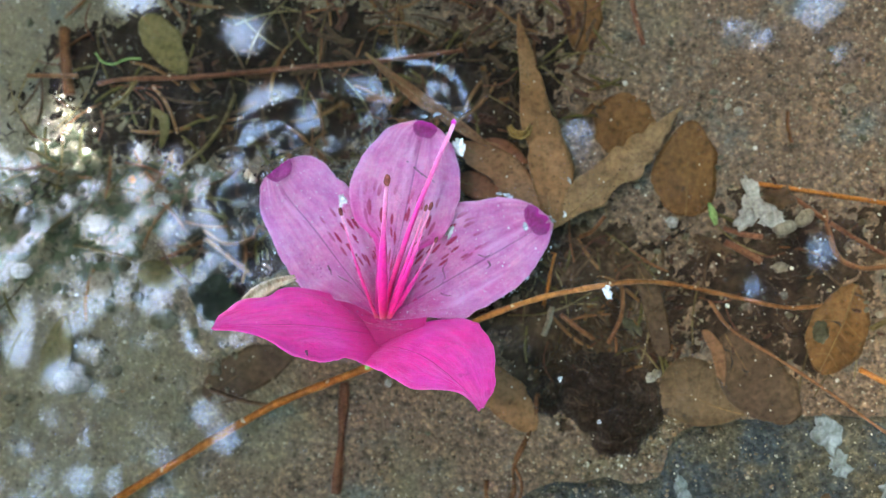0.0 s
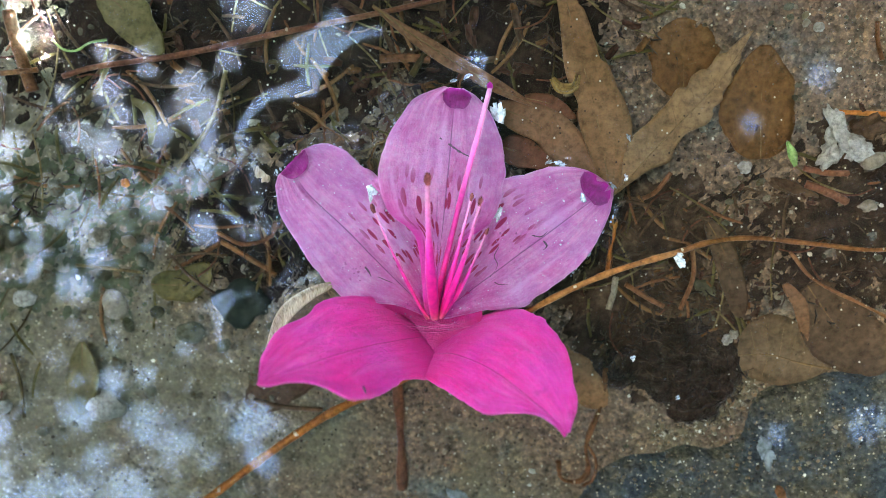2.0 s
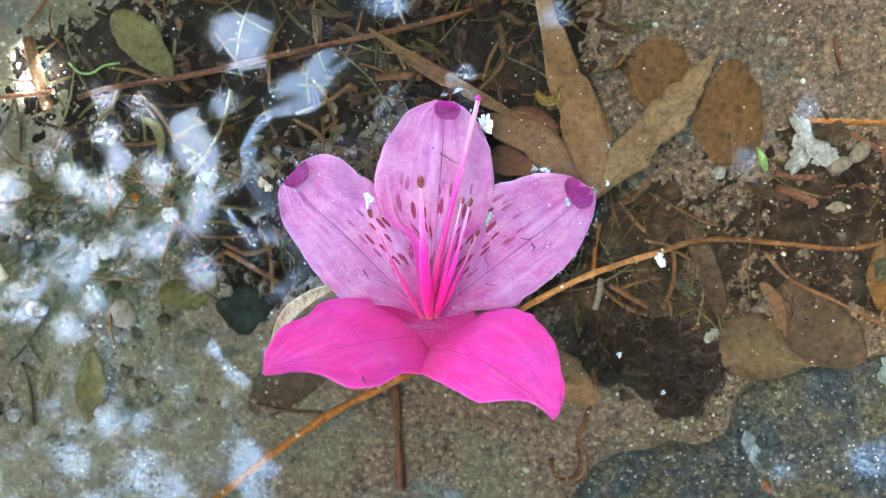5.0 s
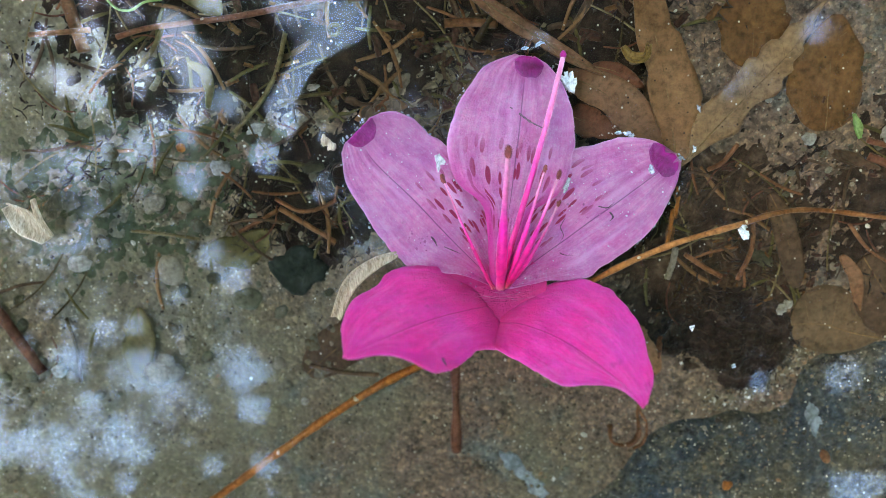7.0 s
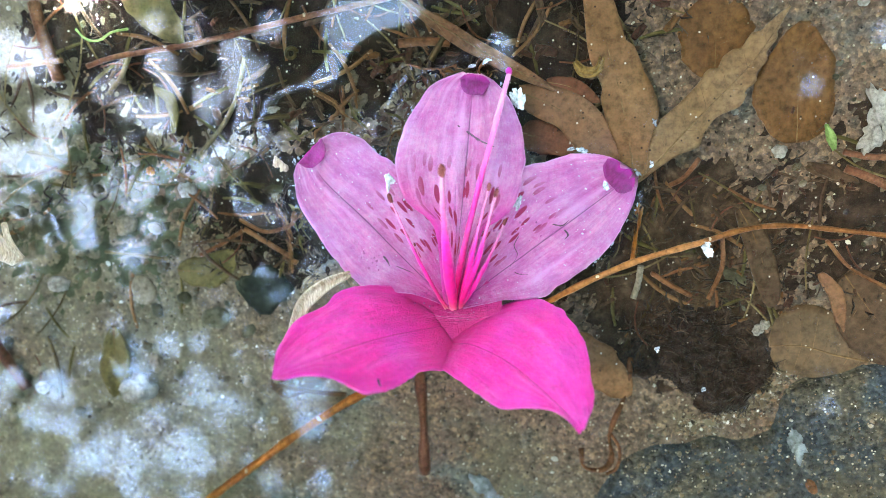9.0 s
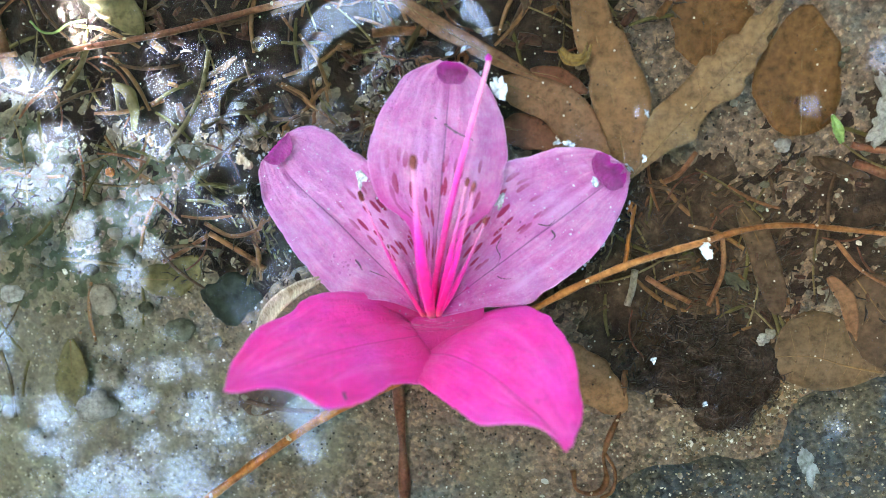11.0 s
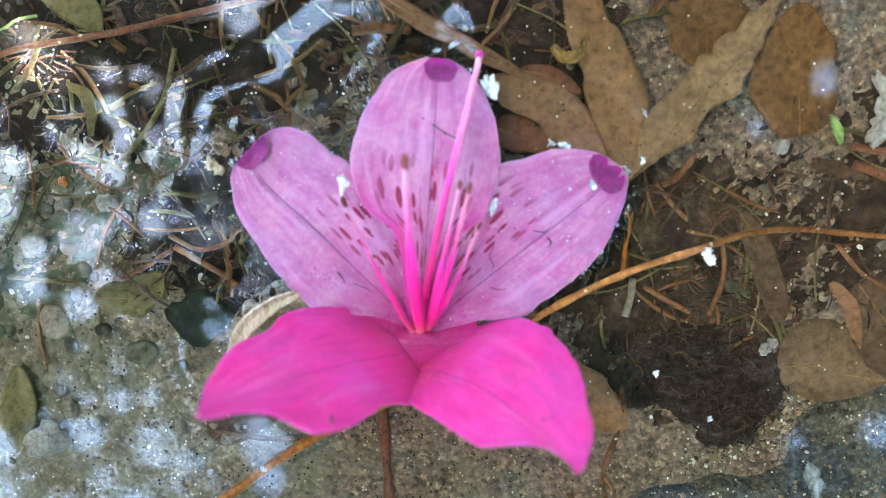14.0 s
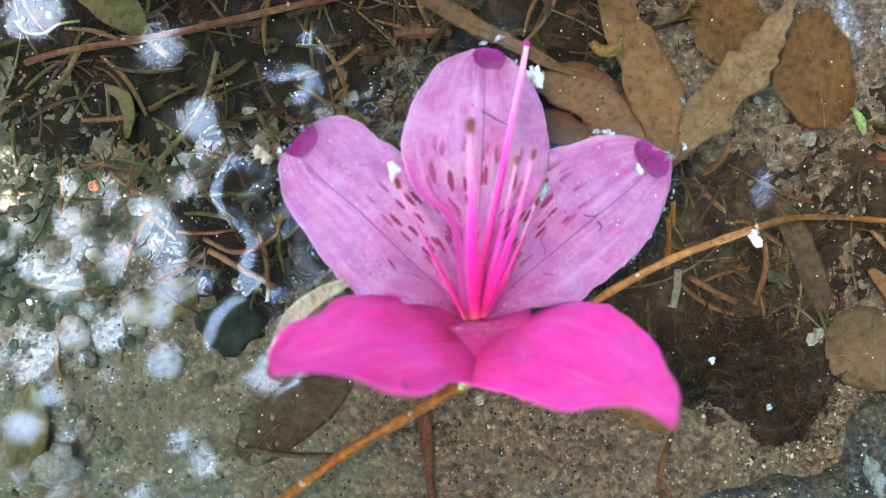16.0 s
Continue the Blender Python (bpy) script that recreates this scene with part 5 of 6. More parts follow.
stone(-8.28, -1.68, (0.33, 0.30, 0.2), CHALK, "rough cream-white pebble on the bed", seed=1.0, rough=0.6)
stone(-7.75, 0.42, (0.26, 0.33, 0.08), BEAN, "flat pale disc-like pebble on bed", seed=2.0, rough=0.15)
stone(-9.55, 2.1, (0.30, 0.22, 0.18), STONE, "ochre lumpy pebble on the bed", seed=3.0, rough=0.6)
stone(-7.75, 1.84, (0.22, 0.20, 0.15), BEAN, "buff angular pebble on the bed", seed=4.0, rough=0.5)
stone(-10.5, -1.42, (0.15, 0.14, 0.12), CHALK, "small white pebble on bed", seed=5.0)
stone(-6.35, 2.36, (0.2, 0.16, 0.1), CHALK, "dull pale pebble in mulch", seed=6.0, rough=0.4)
stone(-4.5, 2.14, (0.22, 0.11, 0.08), STONE, "flat tan pebble in mulch", seed=7.0)
stone(-7.05, 2.84, (0.10, 0.09, 0.07), ORANGE, "tiny bright orange pebble in mulch", seed=8.0)
stone(-5.45, 3.0, (0.26, 0.12, 0.08), CHALK, "flat pale chip in mulch", seed=9.0, rough=0.4)
stone(-4.27, 3.66, (0.12, 0.07, 0.05), CHALK, "small pale chip in mulch", seed=10.0, rough=0.4)
stone(-6.9, 0.15, (0.15, 0.13, 0.1), STONE, "pinkish round pebble on the bed", seed=11.0)
stone(-6.3, -0.35, (0.30, 0.24, 0.12), STONE, "grey-green flat pebble on bed", seed=12.0)
stone(-5.15, 0.10, (0.55, 0.42, 0.1), WEED, "dark weedy flat stone on the bed", seed=13.0, rough=0.5)
stone(-9.55, 0.8, (0.24, 0.17, 0.12), CHALK, "pale pebble on the bed", seed=14.0, rough=0.4)
stone(-7.8, -1.15, (0.14, 0.2, 0.1), BEAN, "buff chip beside a leaf", seed=15.0, rough=0.5)
stone(-5.5, -2.75, (0.085, 0.08, 0.07), CHALK, "small white pebble by the twig", seed=16.0)
stone(6.6, 3.9, (0.1, 0.09, 0.07), CHALK, "small white pebble on grit", seed=17.0)
stone(8.95, 4.3, (0.16, 0.10, 0.09), BEAN, "buff pebble among grit", seed=18.0, rough=0.4)
stone(5.05, 1.5, (0.14, 0.12, 0.08), CHALK, "pale chip beside a leaf", seed=19.0, rough=0.4)
stone(7.3, 0.45, (0.18, 0.10, 0.08), BEAN, "orange-buff chip on grit", seed=20.0, rough=0.4)
stone(8.05, -0.95, (0.18, 0.26, 0.1), STONE, "grey angular chip by a leaf", seed=21.0, rough=0.4)
stone(4.12, -0.75, (0.28, 0.13, 0.08), STONE, "grey angular chip in mulch", seed=22.0, rough=0.5, turn=-0.6)
stone(3.14, -5.55, (0.10, 0.10, 0.07), ORANGE, "orange pebble on grey stone", seed=23.0, rough=0.5)
stone(-1.25, -1.9, (0.08, 0.08, 0.07), CHALK, "tiny white pebble below the petals", seed=24.0)
# the pale coral-like chip and the bean-shaped stone
bm = bmesh.new()
lump(bm, (6.74, 1.98, -0.42), (0.15, 0.34, 0.14), 0.15, 4, 1.1, 3.0)
lump(bm, (7.02, 1.60, -0.45), (0.27, 0.17, 0.13), -0.35, 4, 1.2, 7.0)
lump(bm, (6.58, 1.55, -0.46), (0.15, 0.22, 0.11), -0.5, 4, 1.2, 9.0)
tagged(link(bm, "pale_chip", CHALK, (6.8, 1.7, -0.5)), "white crumpled chip like coral on grit", "stone")
bm = bmesh.new()
lump(bm, (7.40, 1.30, -0.38), (0.27, 0.15, 0.13), 0.25, 3, 0.15, 2.0)
lump(bm, (7.82, 1.50, -0.36), (0.25, 0.15, 0.13), 0.75, 3, 0.15, 5.0)
tagged(link(bm, "bean_stone", BEAN, (7.6, 1.4, -0.45)), "smooth buff bean-shaped stone on grit", "stone")

LICHEN = grain_material("pale lichen", [(0.35, (0.144, 0.162, 0.156)), (0.6, (0.252, 0.282, 0.282)), (0.8, (0.330, 0.354, 0.348))], 2.5, 12.0, 0.6, 0.5, 0.2)
for k, (x, y, a, b, turn) in enumerate(((-1.2, -4.8, 0.13, 0.34, 0.6), (-0.85, -5.3, 0.16, 0.30, 0.4), (4.98, -4.2, 0.14, 0.30, 0.0), (8.0, -3.05, 0.30, 0.34, 0.5), (8.2, -3.7, 0.22, 0.26, 0.2), (9.3, -4.2, 0.3, 0.2, 0.1))):
    bm = bmesh.new()
    lump(bm, (x, y, top_z(x, y) + 0.005), (a, b, 0.035), turn, 3, 0.9, 60.0 + k, 2.0)
    tagged(link(bm, "lichen", LICHEN, (x, y, top_z(x, y))), "pale grey lichen crust on wet stone", "lichen", "lichen crusts")

# more pebbles, copied from a few shapes
stock = []
for k, (material, label) in enumerate(((STONE, "small brown pebble on the bed"), (STONE, "small tan pebble on the bed"), (BEAN, "small buff pebble on the bed"), (STONE, "small olive pebble on the bed"))):
    bm = bmesh.new()
    lump(bm, (0, 0, 0), (1, 0.8, 0.6), 0, 2, 0.4, 30.0 + k)
    ob = link(bm, "pebble", material)
    tagged(ob, label, "stone", "pebbles on the pool bed")
    stock.append(ob)
used = set()
for x0, x1, y0, y1, count, big in ((-12, -4.5, -2.2, 3.2, 110, 0.13), (-10, -1, 3, 7, 30, 0.08), (5, 9.6, -2.2, 6, 60, 0.075), (-9, 8, -6.5, -2.6, 30, 0.055), (2, 5, -1.5, 1.2, 16, 0.07)):
    for _ in range(count):
        src = stock[rng.choice((0, 0, 1, 2, 3, 3))]
        x, y, r = rng.uniform(x0, x1), rng.uniform(y0, y1), big * rng.uniform(0.4, 1.25)
        m = pose(x * CM, y * CM, (top_z(x, y) + r * 0.3) * CM, 0, 0, rng.uniform(0, 360))
        ob = src
        if src.name in used:
            ob = copy_thing(src, m)
        used.add(src.name)
        ob.matrix_basis = m @ Matrix.Diagonal((r, r, r, 1))

# ---------------------------------------------------------------- small floating and lying things
def husk(points, widths, label, name="husk", material=HUSK, roll=0.12):
    """A dry, curled strip."""
    bm = bmesh.new()
    rows = []
    for i in range(19):
        u = i / 18
        c = spline(points, u)
        d = spline(points, min(1, u + 0.02)) - spline(points, max(0, u - 0.02))
        side = Vector((-d.y, d.x, 0)).normalized()
        w = lerp_table(widths, u)
        rows.append([bm.verts.new(c + side * w * v + Vector((0, 0, roll * v * v + 0.02 * n3(u * 9, v * 3, 5)))) for v in (-1, -0.6, -0.2, 0.2, 0.6, 1)])
    for a, b in zip(rows, rows[1:]):
        for j in range(5):
            bm.faces.new((a[j], b[j], b[j + 1], a[j + 1]))
    bmesh.ops.recalc_face_normals(bm, faces=bm.faces)
    ob = thicken(link(bm, name, material, points[0]), 0.03)
    return tagged(ob, label, "husk")


husk([(-3.02, 0.46, 0.06), (-3.45, 0.34, 0.10), (-3.95, 0.02, 0.12), (-4.32, -0.60, 0.08)], [(0, 0.06), (0.15, 0.10), (0.5, 0.14), (1, 0.10)], "curled dry papery bract floating beside the petals")
husk([(-9.75, 2.25, 0.1), (-9.5, 1.98, 0.14), (-9.2, 1.55, 0.05)], [(0, 0.08), (0.5, 0.24), (1, 0.12)], "tan papery husk floating on the water", roll=0.2)
husk([(-9.28, 2.3, 0.12), (-9.2, 1.95, 0.2), (-9.12, 1.6, 0.1)], [(0, 0.03), (0.5, 0.06), (1, 0.03)], "pale sliver of husk floating on the water")


def floater(x, y, z, size, material, label, name, turn=0.0, seed=0.0):
    """A crumb of several small ragged lumps."""
    bm = bmesh.new()
    r = random.Random(int(seed * 10))
    for k in range(5):
        q = r.uniform(0.35, 0.75)
        ox, oy = r.uniform(-0.6, 0.6) * size[0], r.uniform(-0.6, 0.6) * size[1]
        c, t = math.cos(turn), math.sin(turn)
        lump(bm, (x + ox * c - oy * t, y + ox * t + oy * c, z + r.uniform(-0.2, 0.3) * size[2]), (size[0] * q, size[1] * q, size[2] * q), turn + r.uniform(-0.6, 0.6), 2, 0.8, seed + k, 2.5)
    return tagged(link(bm, name, material, (x, y, z)), label, "debris", "bits on the water")


floater(3.40, 0.02, 0.10, (0.09, 0.15, 0.06), WHITE, "white bud scale stuck to the twig", "bud_scale", 0.3, 1.0)
floater(3.15, -2.65, 0.0, (0.05, 0.045, 0.02), SILVER, "white fluff floating over the humus", "fluff", 0.4, 2.0)
floater(2.38, -1.76, 0.0, (0.05, 0.04, 0.02), SILVER, "white fluff floating over the humus", "fluff", 1.0, 3.0)
floater(-2.03, 2.02, 0.14, (0.07, 0.16, 0.03), WHITE, "white flake caught between two petals", "flake", 0.25, 5.0)
floater(-2.06, 1.72, 0.12, (0.06, 0.08, 0.03), WHITE, "small white flake between two petals", "flake", 0.25, 6.0)
floater(0.22, 1.36, 0.16, (0.05, 0.16, 0.03), WHITE, "thin white flake between two petals", "flake", -0.3, 7.0)
floater(-3.98, 2.62, 0.04, (0.11, 0.12, 0.06), HUSK, "salmon-pink crumb at the petal tip", "crumb", 0.0, 8.0)
# pale flakes from here to the bubble film are modelled glints on the water
floater(0.42, 3.1, 0.06, (0.10, 0.22, 0.04), WHITE, "white flake standing in for a film glint by the pistil", "flake", 0.3, 9.0)
for k, (x, y, a, b, turn) in enumerate(((2.72, 2.40, 0.03, 0.09, 0.2), (2.60, 1.66, 0.035, 0.07, -0.3), (1.74, 1.40, 0.05, 0.09, 0.6), (1.44, 2.06, 0.10, 0.04, -0.4), (1.25, 2.12, 0.07, 0.03, 0.2), (-0.04, 3.84, 0.10, 0.04, 0.3), (-0.30, 3.80, 0.06, 0.04, 0.0))):
    floater(x, y, 0.16 if k == 2 else 0.02, (a, b, 0.02), SILVER, "silvery flake standing in for glints and bubble film on the water", "bubble_film", turn, 20.0 + k)
stone(4.44, -1.86, (0.12, 0.10, 0.1), CHALK, "white seed cluster on the humus edge", "seed", "seeds", seed=41.0, rough=0.7, sink=0.1)
stone(4.58, -1.78, (0.09, 0.09, 0.08), CHALK, "white seed on the humus edge", "seed", "seeds", seed=42.0, rough=0.7, sink=0.1)
stone(7.86, -4.43, (0.12, 0.17, 0.03), LEAF_DARK, "dark brown scrap on grey stone", "scrap", "scraps", seed=43.0, sink=0.0)
stone(5.19, -5.12, (0.09, 0.18, 0.04), BROWN, "brown scrap on grey stone", "scrap", "scraps", seed=44.0, sink=0.0, turn=0.4)
stone(7.35, 1.95, (0.28, 0.20, 0.12), LEAF_DARK, "dark crumb beside the buff stone", "scrap", "scraps", rough=0.8, seed=45.0)
stone(7.55, 0.95, (0.16, 0.14, 0.1), SOIL, "dark crumb on grit", "scrap", "scraps", rough=0.8, seed=46.0)
stone(5.85, 1.0, (0.42, 0.12, 0.08), LEAF_DARK, "dark rotted stick end on grit", "scrap", "scraps", rough=0.8, seed=47.0, turn=-0.5)
husk([(5.80, 1.88, -0.45), (5.86, 1.65, -0.42), (5.95, 1.40, -0.5)], [(0, 0.03), (0.5, 0.09), (1, 0.04)], "fresh green leaf scrap on grit", "leaf_scrap", GREEN, 0.04)
bm = bmesh.new()
tube(bm, [(-3.67 + 0.11 * (1 - 0.03 * k) * math.cos(k * 0.7), 4.63 + 0.11 * (1 - 0.03 * k) * math.sin(k * 0.7), bed_z(-3.67, 4.63) + 0.2 + 0.004 * k) for k in range(14)], lambda u: 0.045 - 0.02 * u, 7, 50)
tagged(link(bm, "snail_shell", STRAW, (-3.67, 4.63, -1.0)), "tiny coiled tan snail shell on mulch", "shell")


def dust_on_petals():
    """White specks lying on the petals."""
    r = random.Random(17)
    bm = bmesh.new()
    for _ in range(900):
        x, y = r.uniform(-4.0, 2.4), r.uniform(-1.6, 3.6)
        z = petal_top(x, y)
        if z <= 0.02 or n3(x * 1.1, y * 1.1, 71.0) + 0.35 * r.random() < 0.08:
            continue
        s = min(0.028, 0.0065 * math.exp(r.gauss(0.1, 0.55))) * (0.7 if y < -0.4 else 1.0)
        lump(bm, (x, y, z + s * 0.4), (s, s * r.uniform(0.7, 1.4), s * 0.7), r.uniform(0, 3), 1, 0.3, x * 7)
    ob = part("dust", bm, DUST, flower, "white specks of dust on the petals", True)
    ob["kind"] = "stuff"


def beads():
    """Small water beads round the throat and on the petals."""
    r = random.Random(29)
    bm = bmesh.new()
    for cx, cy, spread, count, size in ((-1.55, -0.22, 0.22, 16, 0.018), (-2.0, -0.30, 0.15, 8, 0.018), (-1.0, -0.50, 0.25, 12, 0.018), (-2.6, 0.62, 0.16, 14, 0.022), (-0.75, -0.1, 0.25, 14, 0.025), (-0.5, 0.9, 0.35, 9, 0.02), (0.5, 0.75, 0.3, 8, 0.02)):
        for _ in range(count):
            x, y, s = r.gauss(cx, spread), r.gauss(cy, spread * 0.7), size * r.uniform(0.4, 1.1)
            lump(bm, (x, y, max(0.2, petal_top(x, y)) + s * 0.3), (s, s * r.uniform(0.8, 1.3), s * 0.7), r.uniform(0, 3), 2, 0.15, x * 7)
    ob = part("dew", bm, BEADS, flower, "small clear water beads on the petals")
    ob["kind"] = "stuff"


def fibre(points, thick, label, seed, name="fibre"):
    """A dark thread or crumb of bark lying on a petal."""
    bm = bmesh.new()
    tube(bm, [(x, y, petal_top(x, y) + thick) for x, y in points], lambda u: thick * (0.4 + 0.8 * math.sin(math.pi * min(1, u + 0.15)) * (0.7 + 0.6 * math.sin(u * 23 + seed) ** 2)), 6, 24, 0.4, seed)
    tagged(link(bm, name, FIBRE_DARK, (points[0][0], points[0][1], 0.3)), label, "debris", "bits on the petals")


def bubbles():
    """Tiny silvery bubbles at the petals' waterline, added mostly as its bright reflections."""
    r = random.Random(61)
    stock = []
    for k in range(3):
        bm = bmesh.new()
        lump(bm, (0, 0, 0), (1.0, 0.55 + 0.2 * k, 0.4), 0, 2, 0.5, 90.0 + k, 1.5)
        stock.append(tagged(link(bm, "air_bubble", SILVER), "tiny silvery bubble standing in for water glints at the petal edge", "bubble", "bubbles at the petal edges"))
    done = set()
    rims = [p for p in petal_edges if p.z < 0.2 and petal_top(p.x * 1.0, p.y) < 0.4]
    zones = ((-4.2, -3.0, 0.4, 3.1, 18), (-3.1, -1.3, 2.3, 3.9, 14), (1.2, 2.6, -0.6, 1.2, 16), (0.0, 0.9, 2.5, 3.8, 6), (1.0, 2.4, 1.4, 2.2, 6))
    for x0, x1, y0, y1, count in zones:
        near = [p for p in rims if x0 < p.x < x1 and y0 < p.y < y1]
        for _ in range(count):
            p, q = r.choice(near), r.choice(near)
            a = math.atan2(q.y - p.y, q.x - p.x)
            out = (Vector((p.x, p.y, 0)) - Vector((-1.1, 1.0, 0))).normalized() * r.uniform(0.02, 0.09)
            size = r.uniform(0.008, 0.03)
            m = pose((p.x + out.x) * CM, (p.y + out.y) * CM, r.uniform(0.0, 0.05) * CM, 0, 0, math.degrees(a) + r.uniform(-25, 25))
            src = r.choice(stock)
            ob = copy_thing(src, m) if src.name in done else src
            done.add(src.name)
            ob.matrix_basis = m @ Matrix.Diagonal((size * r.uniform(0.8, 1.9), size, size, 1))


dust_on_petals()
beads()
bubbles()
fibre([(-0.68, 2.82), (-0.50, 2.66), (-0.36, 2.53), (-0.10, 2.36)], 0.022, "dark shred of bark lying on the petal", 1.0)
fibre([(-2.36, 0.70), (-2.30, 0.60), (-2.27, 0.50)], 0.015, "small dark crumb lying on the petal", 2.0, "crumb")
fibre([(0.95, 0.72), (1.0, 0.62), (0.93, 0.55)], 0.015, "small dark crumb lying on the petal", 3.0, "crumb")
fibre([(0.75, 0.85), (0.92, 0.80), (1.05, 0.88)], 0.010, "fine dark thread lying on the petal", 4.0)
fibre([(-2.74, -0.86), (-2.70, -0.92)], 0.025, "small dark crumb lying on the petal", 5.0, "crumb")
fibre([(-2.42, -0.88), (-2.37, -0.97), (-2.33, -1.02)], 0.030, "small dark crumb lying on the petal", 6.0, "crumb")
fibre([(0.12, 0.72), (0.02, 0.56), (0.06, 0.40), (-0.03, 0.25)], 0.007, "fine dark thread lying on the petal", 7.0)
fibre([(-0.1, 0.2), (0.0, 0.05), (0.2, 0.0)], 0.007, "fine dark thread lying on the petal", 8.0)
fibre([(-2.15, 0.48), (-1.98, 0.38), (-1.85, 0.30)], 0.007, "fine dark thread lying on the petal", 9.0)
bm = bmesh.new()
tube(bm, [(x, y, top_z(x, y) + 0.25) for x, y in ((-7.79, 5.73), (-7.63, 5.52), (-7.38, 5.45), (-7.08, 5.56), (-6.75, 5.57))], 0.022, 6, 30, 0.2)
tagged(link(bm, "thread", GREEN, (-7.4, 5.5, -1.0)), "thin bright green thread on the mulch", "thread")
husk([(1.5, 3.62, -0.30), (1.62, 3.42, -0.22), (1.85, 3.40, -0.18), (1.98, 3.62, -0.3)], [(0, 0.02), (0.3, 0.07), (0.7, 0.05), (1, 0.02)], "curled yellowish leaf scrap between the leaves", "leaf_scrap", LEAF_YELLOW, 0.12)


# ---------------------------------------------------------------- trees overhead
def leaf_cloud(places, size, foot, r):
    """Single leaves at the given places, as one mesh."""
    verts, faces = [], []
    for x, y, z in places:
        l, w = size * r.uniform(0.75, 1.25), size * r.uniform(0.34, 0.5)
        m = Euler((r.gauss(0, 0.45), r.gauss(0, 0.45), r.uniform(0, 6.283))).to_matrix()
        b = len(verts)
        for q in ((-l, 0, 0), (-0.3 * l, w, -0.6), (0.4 * l, w * 0.8, -0.6), (l, 0, -1), (0.4 * l, -w * 0.8, -0.6), (-0.3 * l, -w, -0.6)):
            v = m @ Vector(q)
            verts.append(((x + v.x - foot[0]) * CM, (y + v.y - foot[1]) * CM, (z + v.z - foot[2]) * CM))
        faces += [(b, b + 1, b + 2, b + 3), (b, b + 3, b + 4, b + 5)]
    me = bpy.data.meshes.new("crown")
    me.from_pydata(verts, [], faces)
    me.materials.append(FOLIAGE)
    return new("crown", me)


def tree(foot, height, crown_at, crown_r, places, size, seed, label, name="tree"):
    """A tapered trunk with limbs and a crown of many single leaves with gaps."""
    r = random.Random(seed)
    root = thing(name, foot, label, "tree", "trees round the pool")
    f, top = Vector(foot), Vector((crown_at[0], crown_at[1], height * 0.85)).lerp(Vector((foot[0], foot[1], height * 0.85)), 0.6)
    bm = bmesh.new()
    tube(bm, [foot, tuple(f.lerp(top, 0.5) + Vector((6, -5, 0))), tuple(top)], lambda u: 13 - 9 * u, 10, 16, 0.12, seed)
    part("trunk", bm, BARK, root)
    for k in range(6):
        a = k * 1.05 + r.uniform(-0.3, 0.3)
        q = f.lerp(top, r.uniform(0.5, 0.95))
        e = Vector((crown_at[0] + math.cos(a) * crown_r * 0.75, crown_at[1] + math.sin(a) * crown_r * 0.75, height * r.uniform(0.85, 1.1)))
        bm = bmesh.new()
        tube(bm, [tuple(q), tuple(q.lerp(e, 0.5) + Vector((0, 0, 12))), tuple(e)], lambda u: 4 - 3.2 * u, 6, 10, 0.1, k)
        part("limb", bm, BARK, root)
    leaf_cloud(places(r), size, foot, r).parent = root
    return root


GAPS = [(-0.561, 0.261, 0.006), (-0.569, 0.148, 0.013), (-0.651, 0.195, 0.026), (-0.629, 0.117, 0.020), (-0.660, 0.112, 0.018), (-0.522, 0.114, 0.017), (-0.255, 0.291, 0.026),
        (-0.225, 0.285, 0.018), (-0.342, 0.127, 0.024), (-0.33, 0.09, 0.018), (-0.297, 0.407, 0.026), (0.646, 0.364, 0.030), (0.213, 0.245, 0.014),
        (-0.021, 0.297, 0.022), (0.613, -0.499, 0.026), (-0.635, -0.064, 0.022), (-0.62, -0.02, 0.018), (-0.105, 0.125, 0.040), (-0.135, 0.085, 0.042), (-0.165, 0.05, 0.040), (-0.197, 0.026, 0.032),
        (-0.328, 0.123, 0.020), (-0.546, -0.462, 0.028), (-0.671, -0.444, 0.045), (0.619, -0.709, 0.03), (-0.685, 0.212, 0.028), (-0.859, -0.432, 0.11), (-0.661, 0.063, 0.024),
        (-0.553, -0.438, 0.028), (-0.338, -0.524, 0.014), (-0.344, 0.16, 0.020), (-0.687, 0.04, 0.022), (-0.878, -0.383, 0.08), (-0.749, -0.312, 0.026), (-0.167, 0.175, 0.030), (-0.12, 0.20, 0.022),
        (-0.241, 0.242, 0.020), (-0.245, -0.033, 0.020), (-0.467, 0.485, 0.035), (0.804, 0.293, 0.055), (-0.357, -0.17, 0.013), (-0.064, 0.347, 0.016), (-0.86, 0.1, 0.05), (-0.80, 0.02, 0.03),
        (0.60, 0.42, 0.03), (0.40, 0.80, 0.12), (0.10, 0.86, 0.08), (0.90, 0.18, 0.06)]
gap_rng = random.Random(23)
while len(GAPS) < 185:
    cx, cy = gap_rng.uniform(-0.92, -0.20), gap_rng.uniform(-0.62, 0.24)
    dense = smooth(0.22, 0.65, -cx) * (0.3 if cy < 0.0 and cx > -0.42 else 1.0) * (0.3 if -0.26 < cy < -0.03 else 1.0) * smooth(-0.30, 0.15, n3(cx * 5, cy * 5, 2.0))
    if math.hypot(cx + 0.561, cy - 0.261) < 0.075 or gap_rng.random() > dense or min(math.hypot(cx - g[0], cy - g[1]) - 0.6 * g[2] for g in GAPS) < 0.022 + 0.034 * gap_rng.random():
        continue
    GAPS.append((cx, cy, 0.002 + 0.020 * gap_rng.random() ** 2))
for _ in range(8):
    GAPS.append((gap_rng.uniform(0.45, 0.85), gap_rng.uniform(-0.6, 0.6), gap_rng.uniform(0.008, 0.016)))
GAPS = np.array(GAPS)


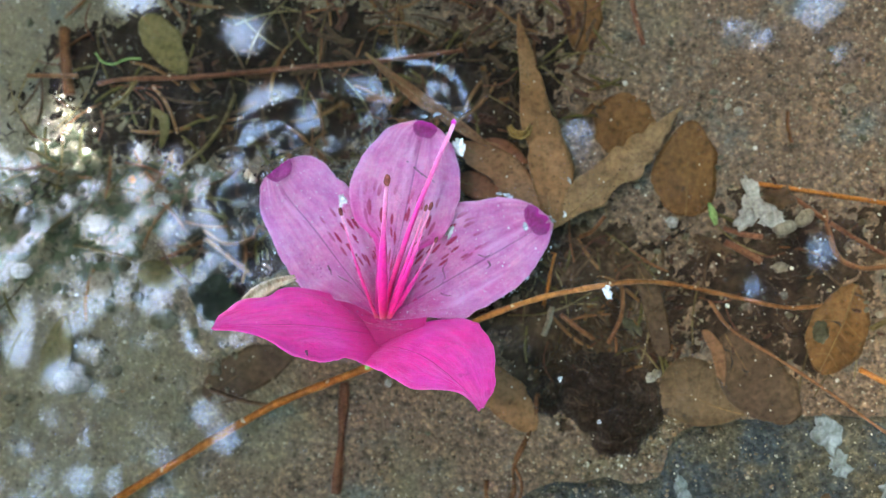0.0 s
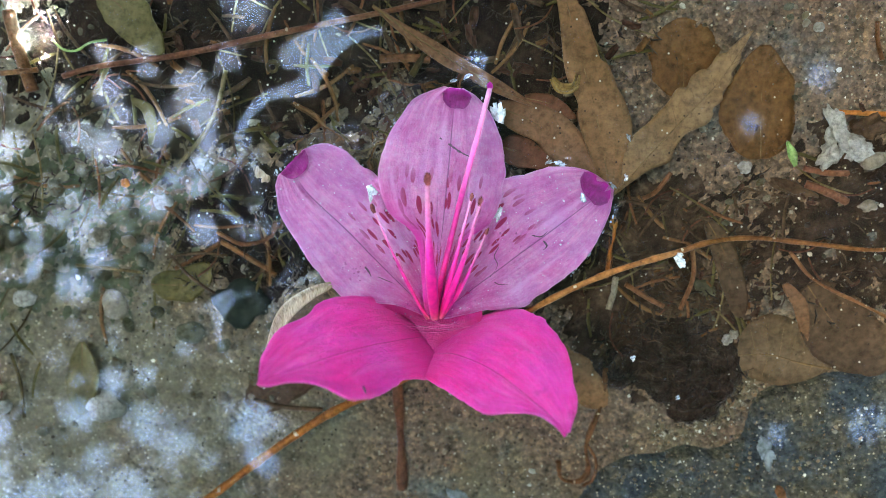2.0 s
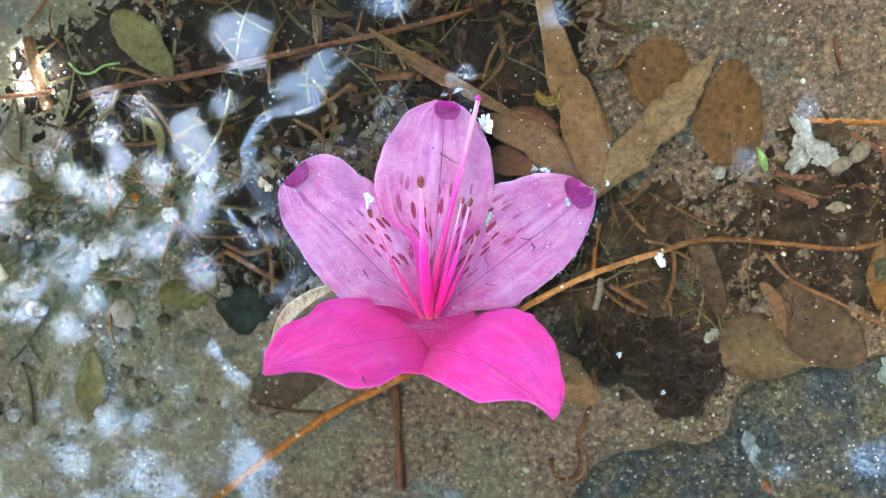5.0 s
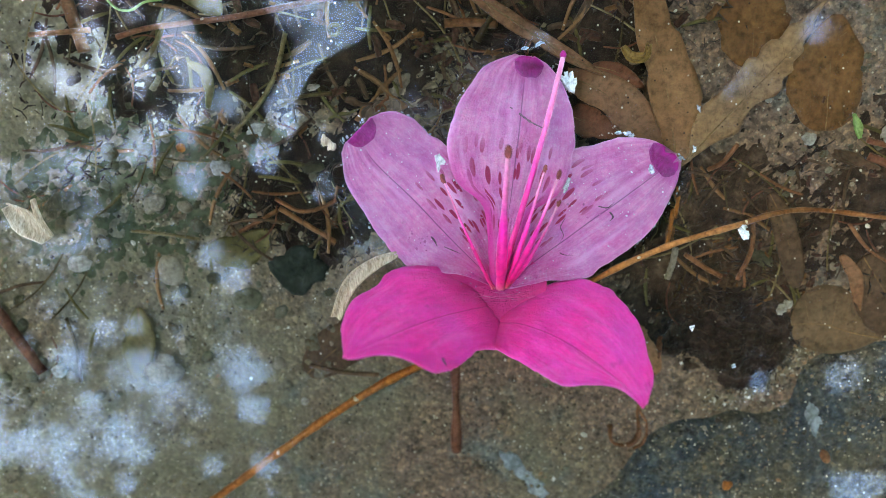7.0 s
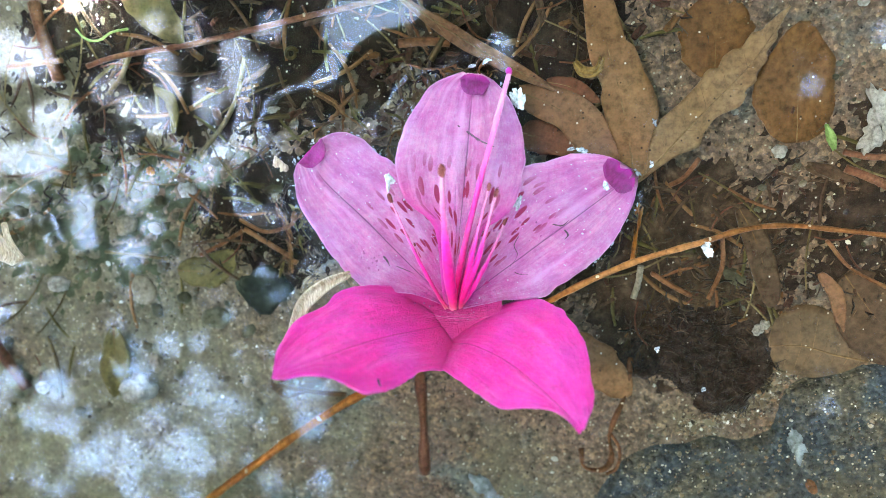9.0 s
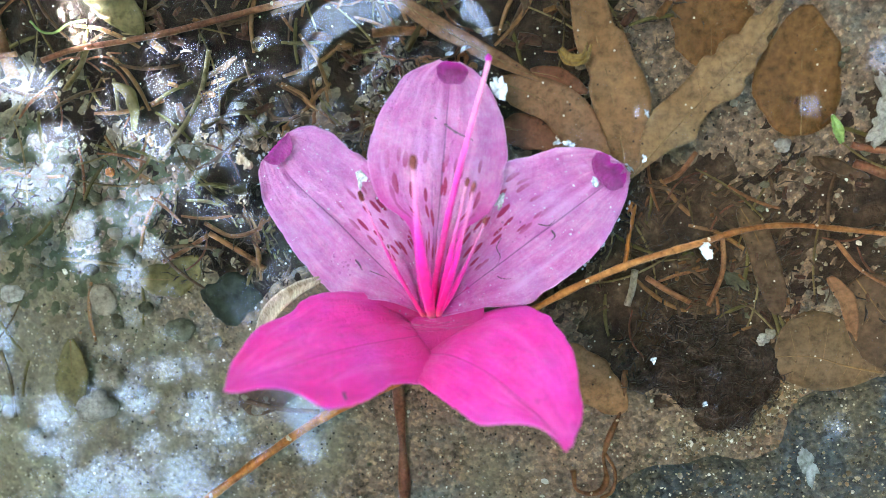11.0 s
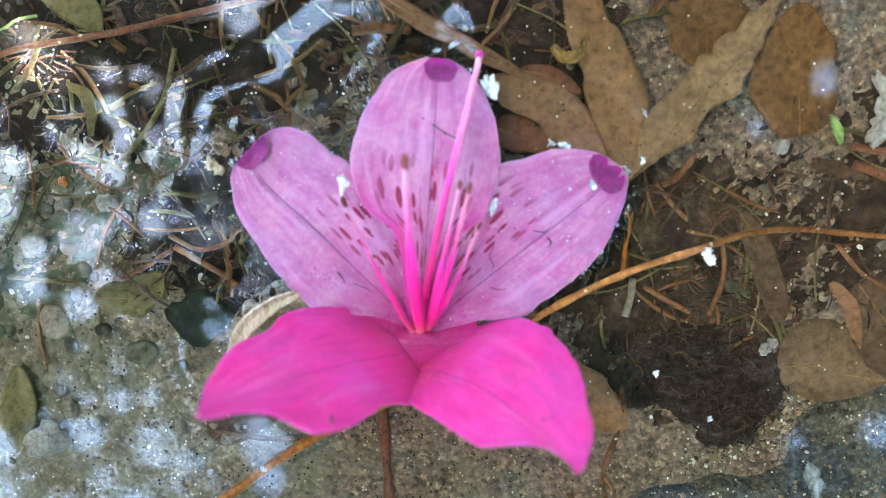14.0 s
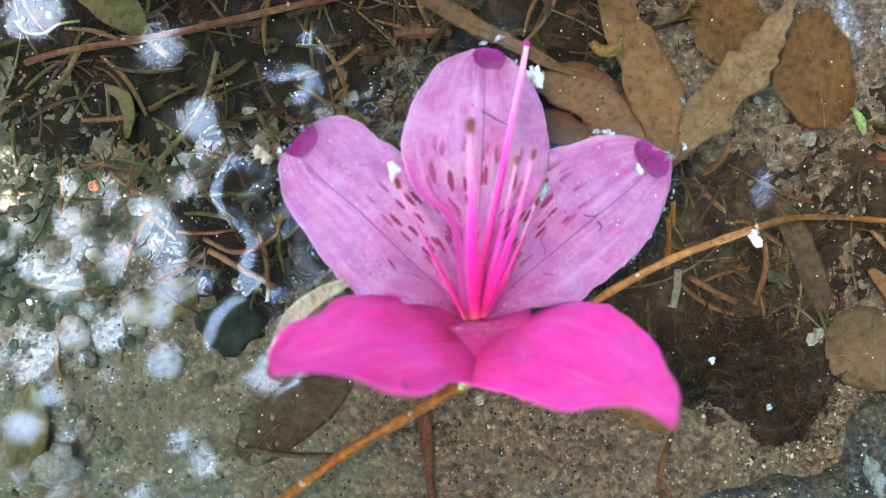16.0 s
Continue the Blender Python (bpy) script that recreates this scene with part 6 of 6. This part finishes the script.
def in_gap(dx, dy):
    """Whether the crown leaves the sky open in the direction (dx, dy, 1) seen from the pool."""
    k = 1 + 0.22 * n3(dx * 40, dy * 40, 3.0)
    return bool((((GAPS[:, 0] - dx) ** 2 + (GAPS[:, 1] - dy) ** 2) < (GAPS[:, 2] * k + 0.007) ** 2).any())


def roof_places(r):
    """The crown right over the pool, in fine leaves with gaps."""
    out = []
    n = 190
    for i in range(-n, n + 1):
        for j in range(-n, n + 1):
            dx, dy = (i + r.uniform(-0.6, 0.6)) * 0.005, (j + r.uniform(-0.6, 0.6)) * 0.005
            z = 340 * r.uniform(0.9, 1.1)
            thin = 0.18 * smooth(0.18, 0.50, -dx) * smooth(-0.30, 0.30, n3(dx * 8, dy * 8, 6.0)) * smooth(0.30, 0.18, dy)
            if math.hypot(dx, dy) < 0.95 and not in_gap(dx, dy) and r.random() > thin:
                out.append((dx * z, dy * z, z))
    return out


def skirt_places(r):
    """An added outer crown, mostly unseen; its large gaps to either side set the light."""
    out = []
    for _ in range(26000):
        a, q, z = r.uniform(0, 6.283), math.sqrt(r.uniform(0.42, 1.0)) * 490, 340 * r.uniform(0.85, 1.1)
        x, y = math.cos(a) * q, math.sin(a) * q
        if not in_gap(x / z, y / z) and n3(x * 0.035, y * 0.035, 4.0) < (-0.08 if x + y > 200 else 0.0 if x < -280 else 0.24):
            out.append((x, y, z))
    return out


def ring_places(cx, cy, rad, z0, z1, count):
    def places(r):
        out = []
        for _ in range(count):
            a, q, z = r.uniform(0, 6.283), math.sqrt(r.random()) * rad, r.uniform(z0, z1)
            bulge = 0.7 + 0.3 * math.sin((z - z0) / (z1 - z0) * math.pi) + 0.2 * n3(a * 2, z * 0.01, cx)
            out.append((cx + math.cos(a) * q * bulge, cy + math.sin(a) * q * bulge, z))
        return out
    return places


tree((230, 150, 0), 340, (0, 0), 420, roof_places, 3.2, 3, "broad leafy tree hanging over the pool", "overhanging_tree")
tree((-60, 480, 0), 340, (0, 0), 480, skirt_places, 9.0, 4, "wide leafy tree added out of view to screen the side sky", "spreading_tree")
# unseen ring of trees, added to keep horizon light off the pool
for k in range(9):
    a = k * 2 * math.pi / 9 + 0.2
    x, y = 520 * math.cos(a), 520 * math.sin(a)
    tree((x, y, 5), 380, (x, y), 170, ring_places(x, y, 230, 5, 430, 4300), 15, 20 + k, "leafy green tree added out of view to block low sky")
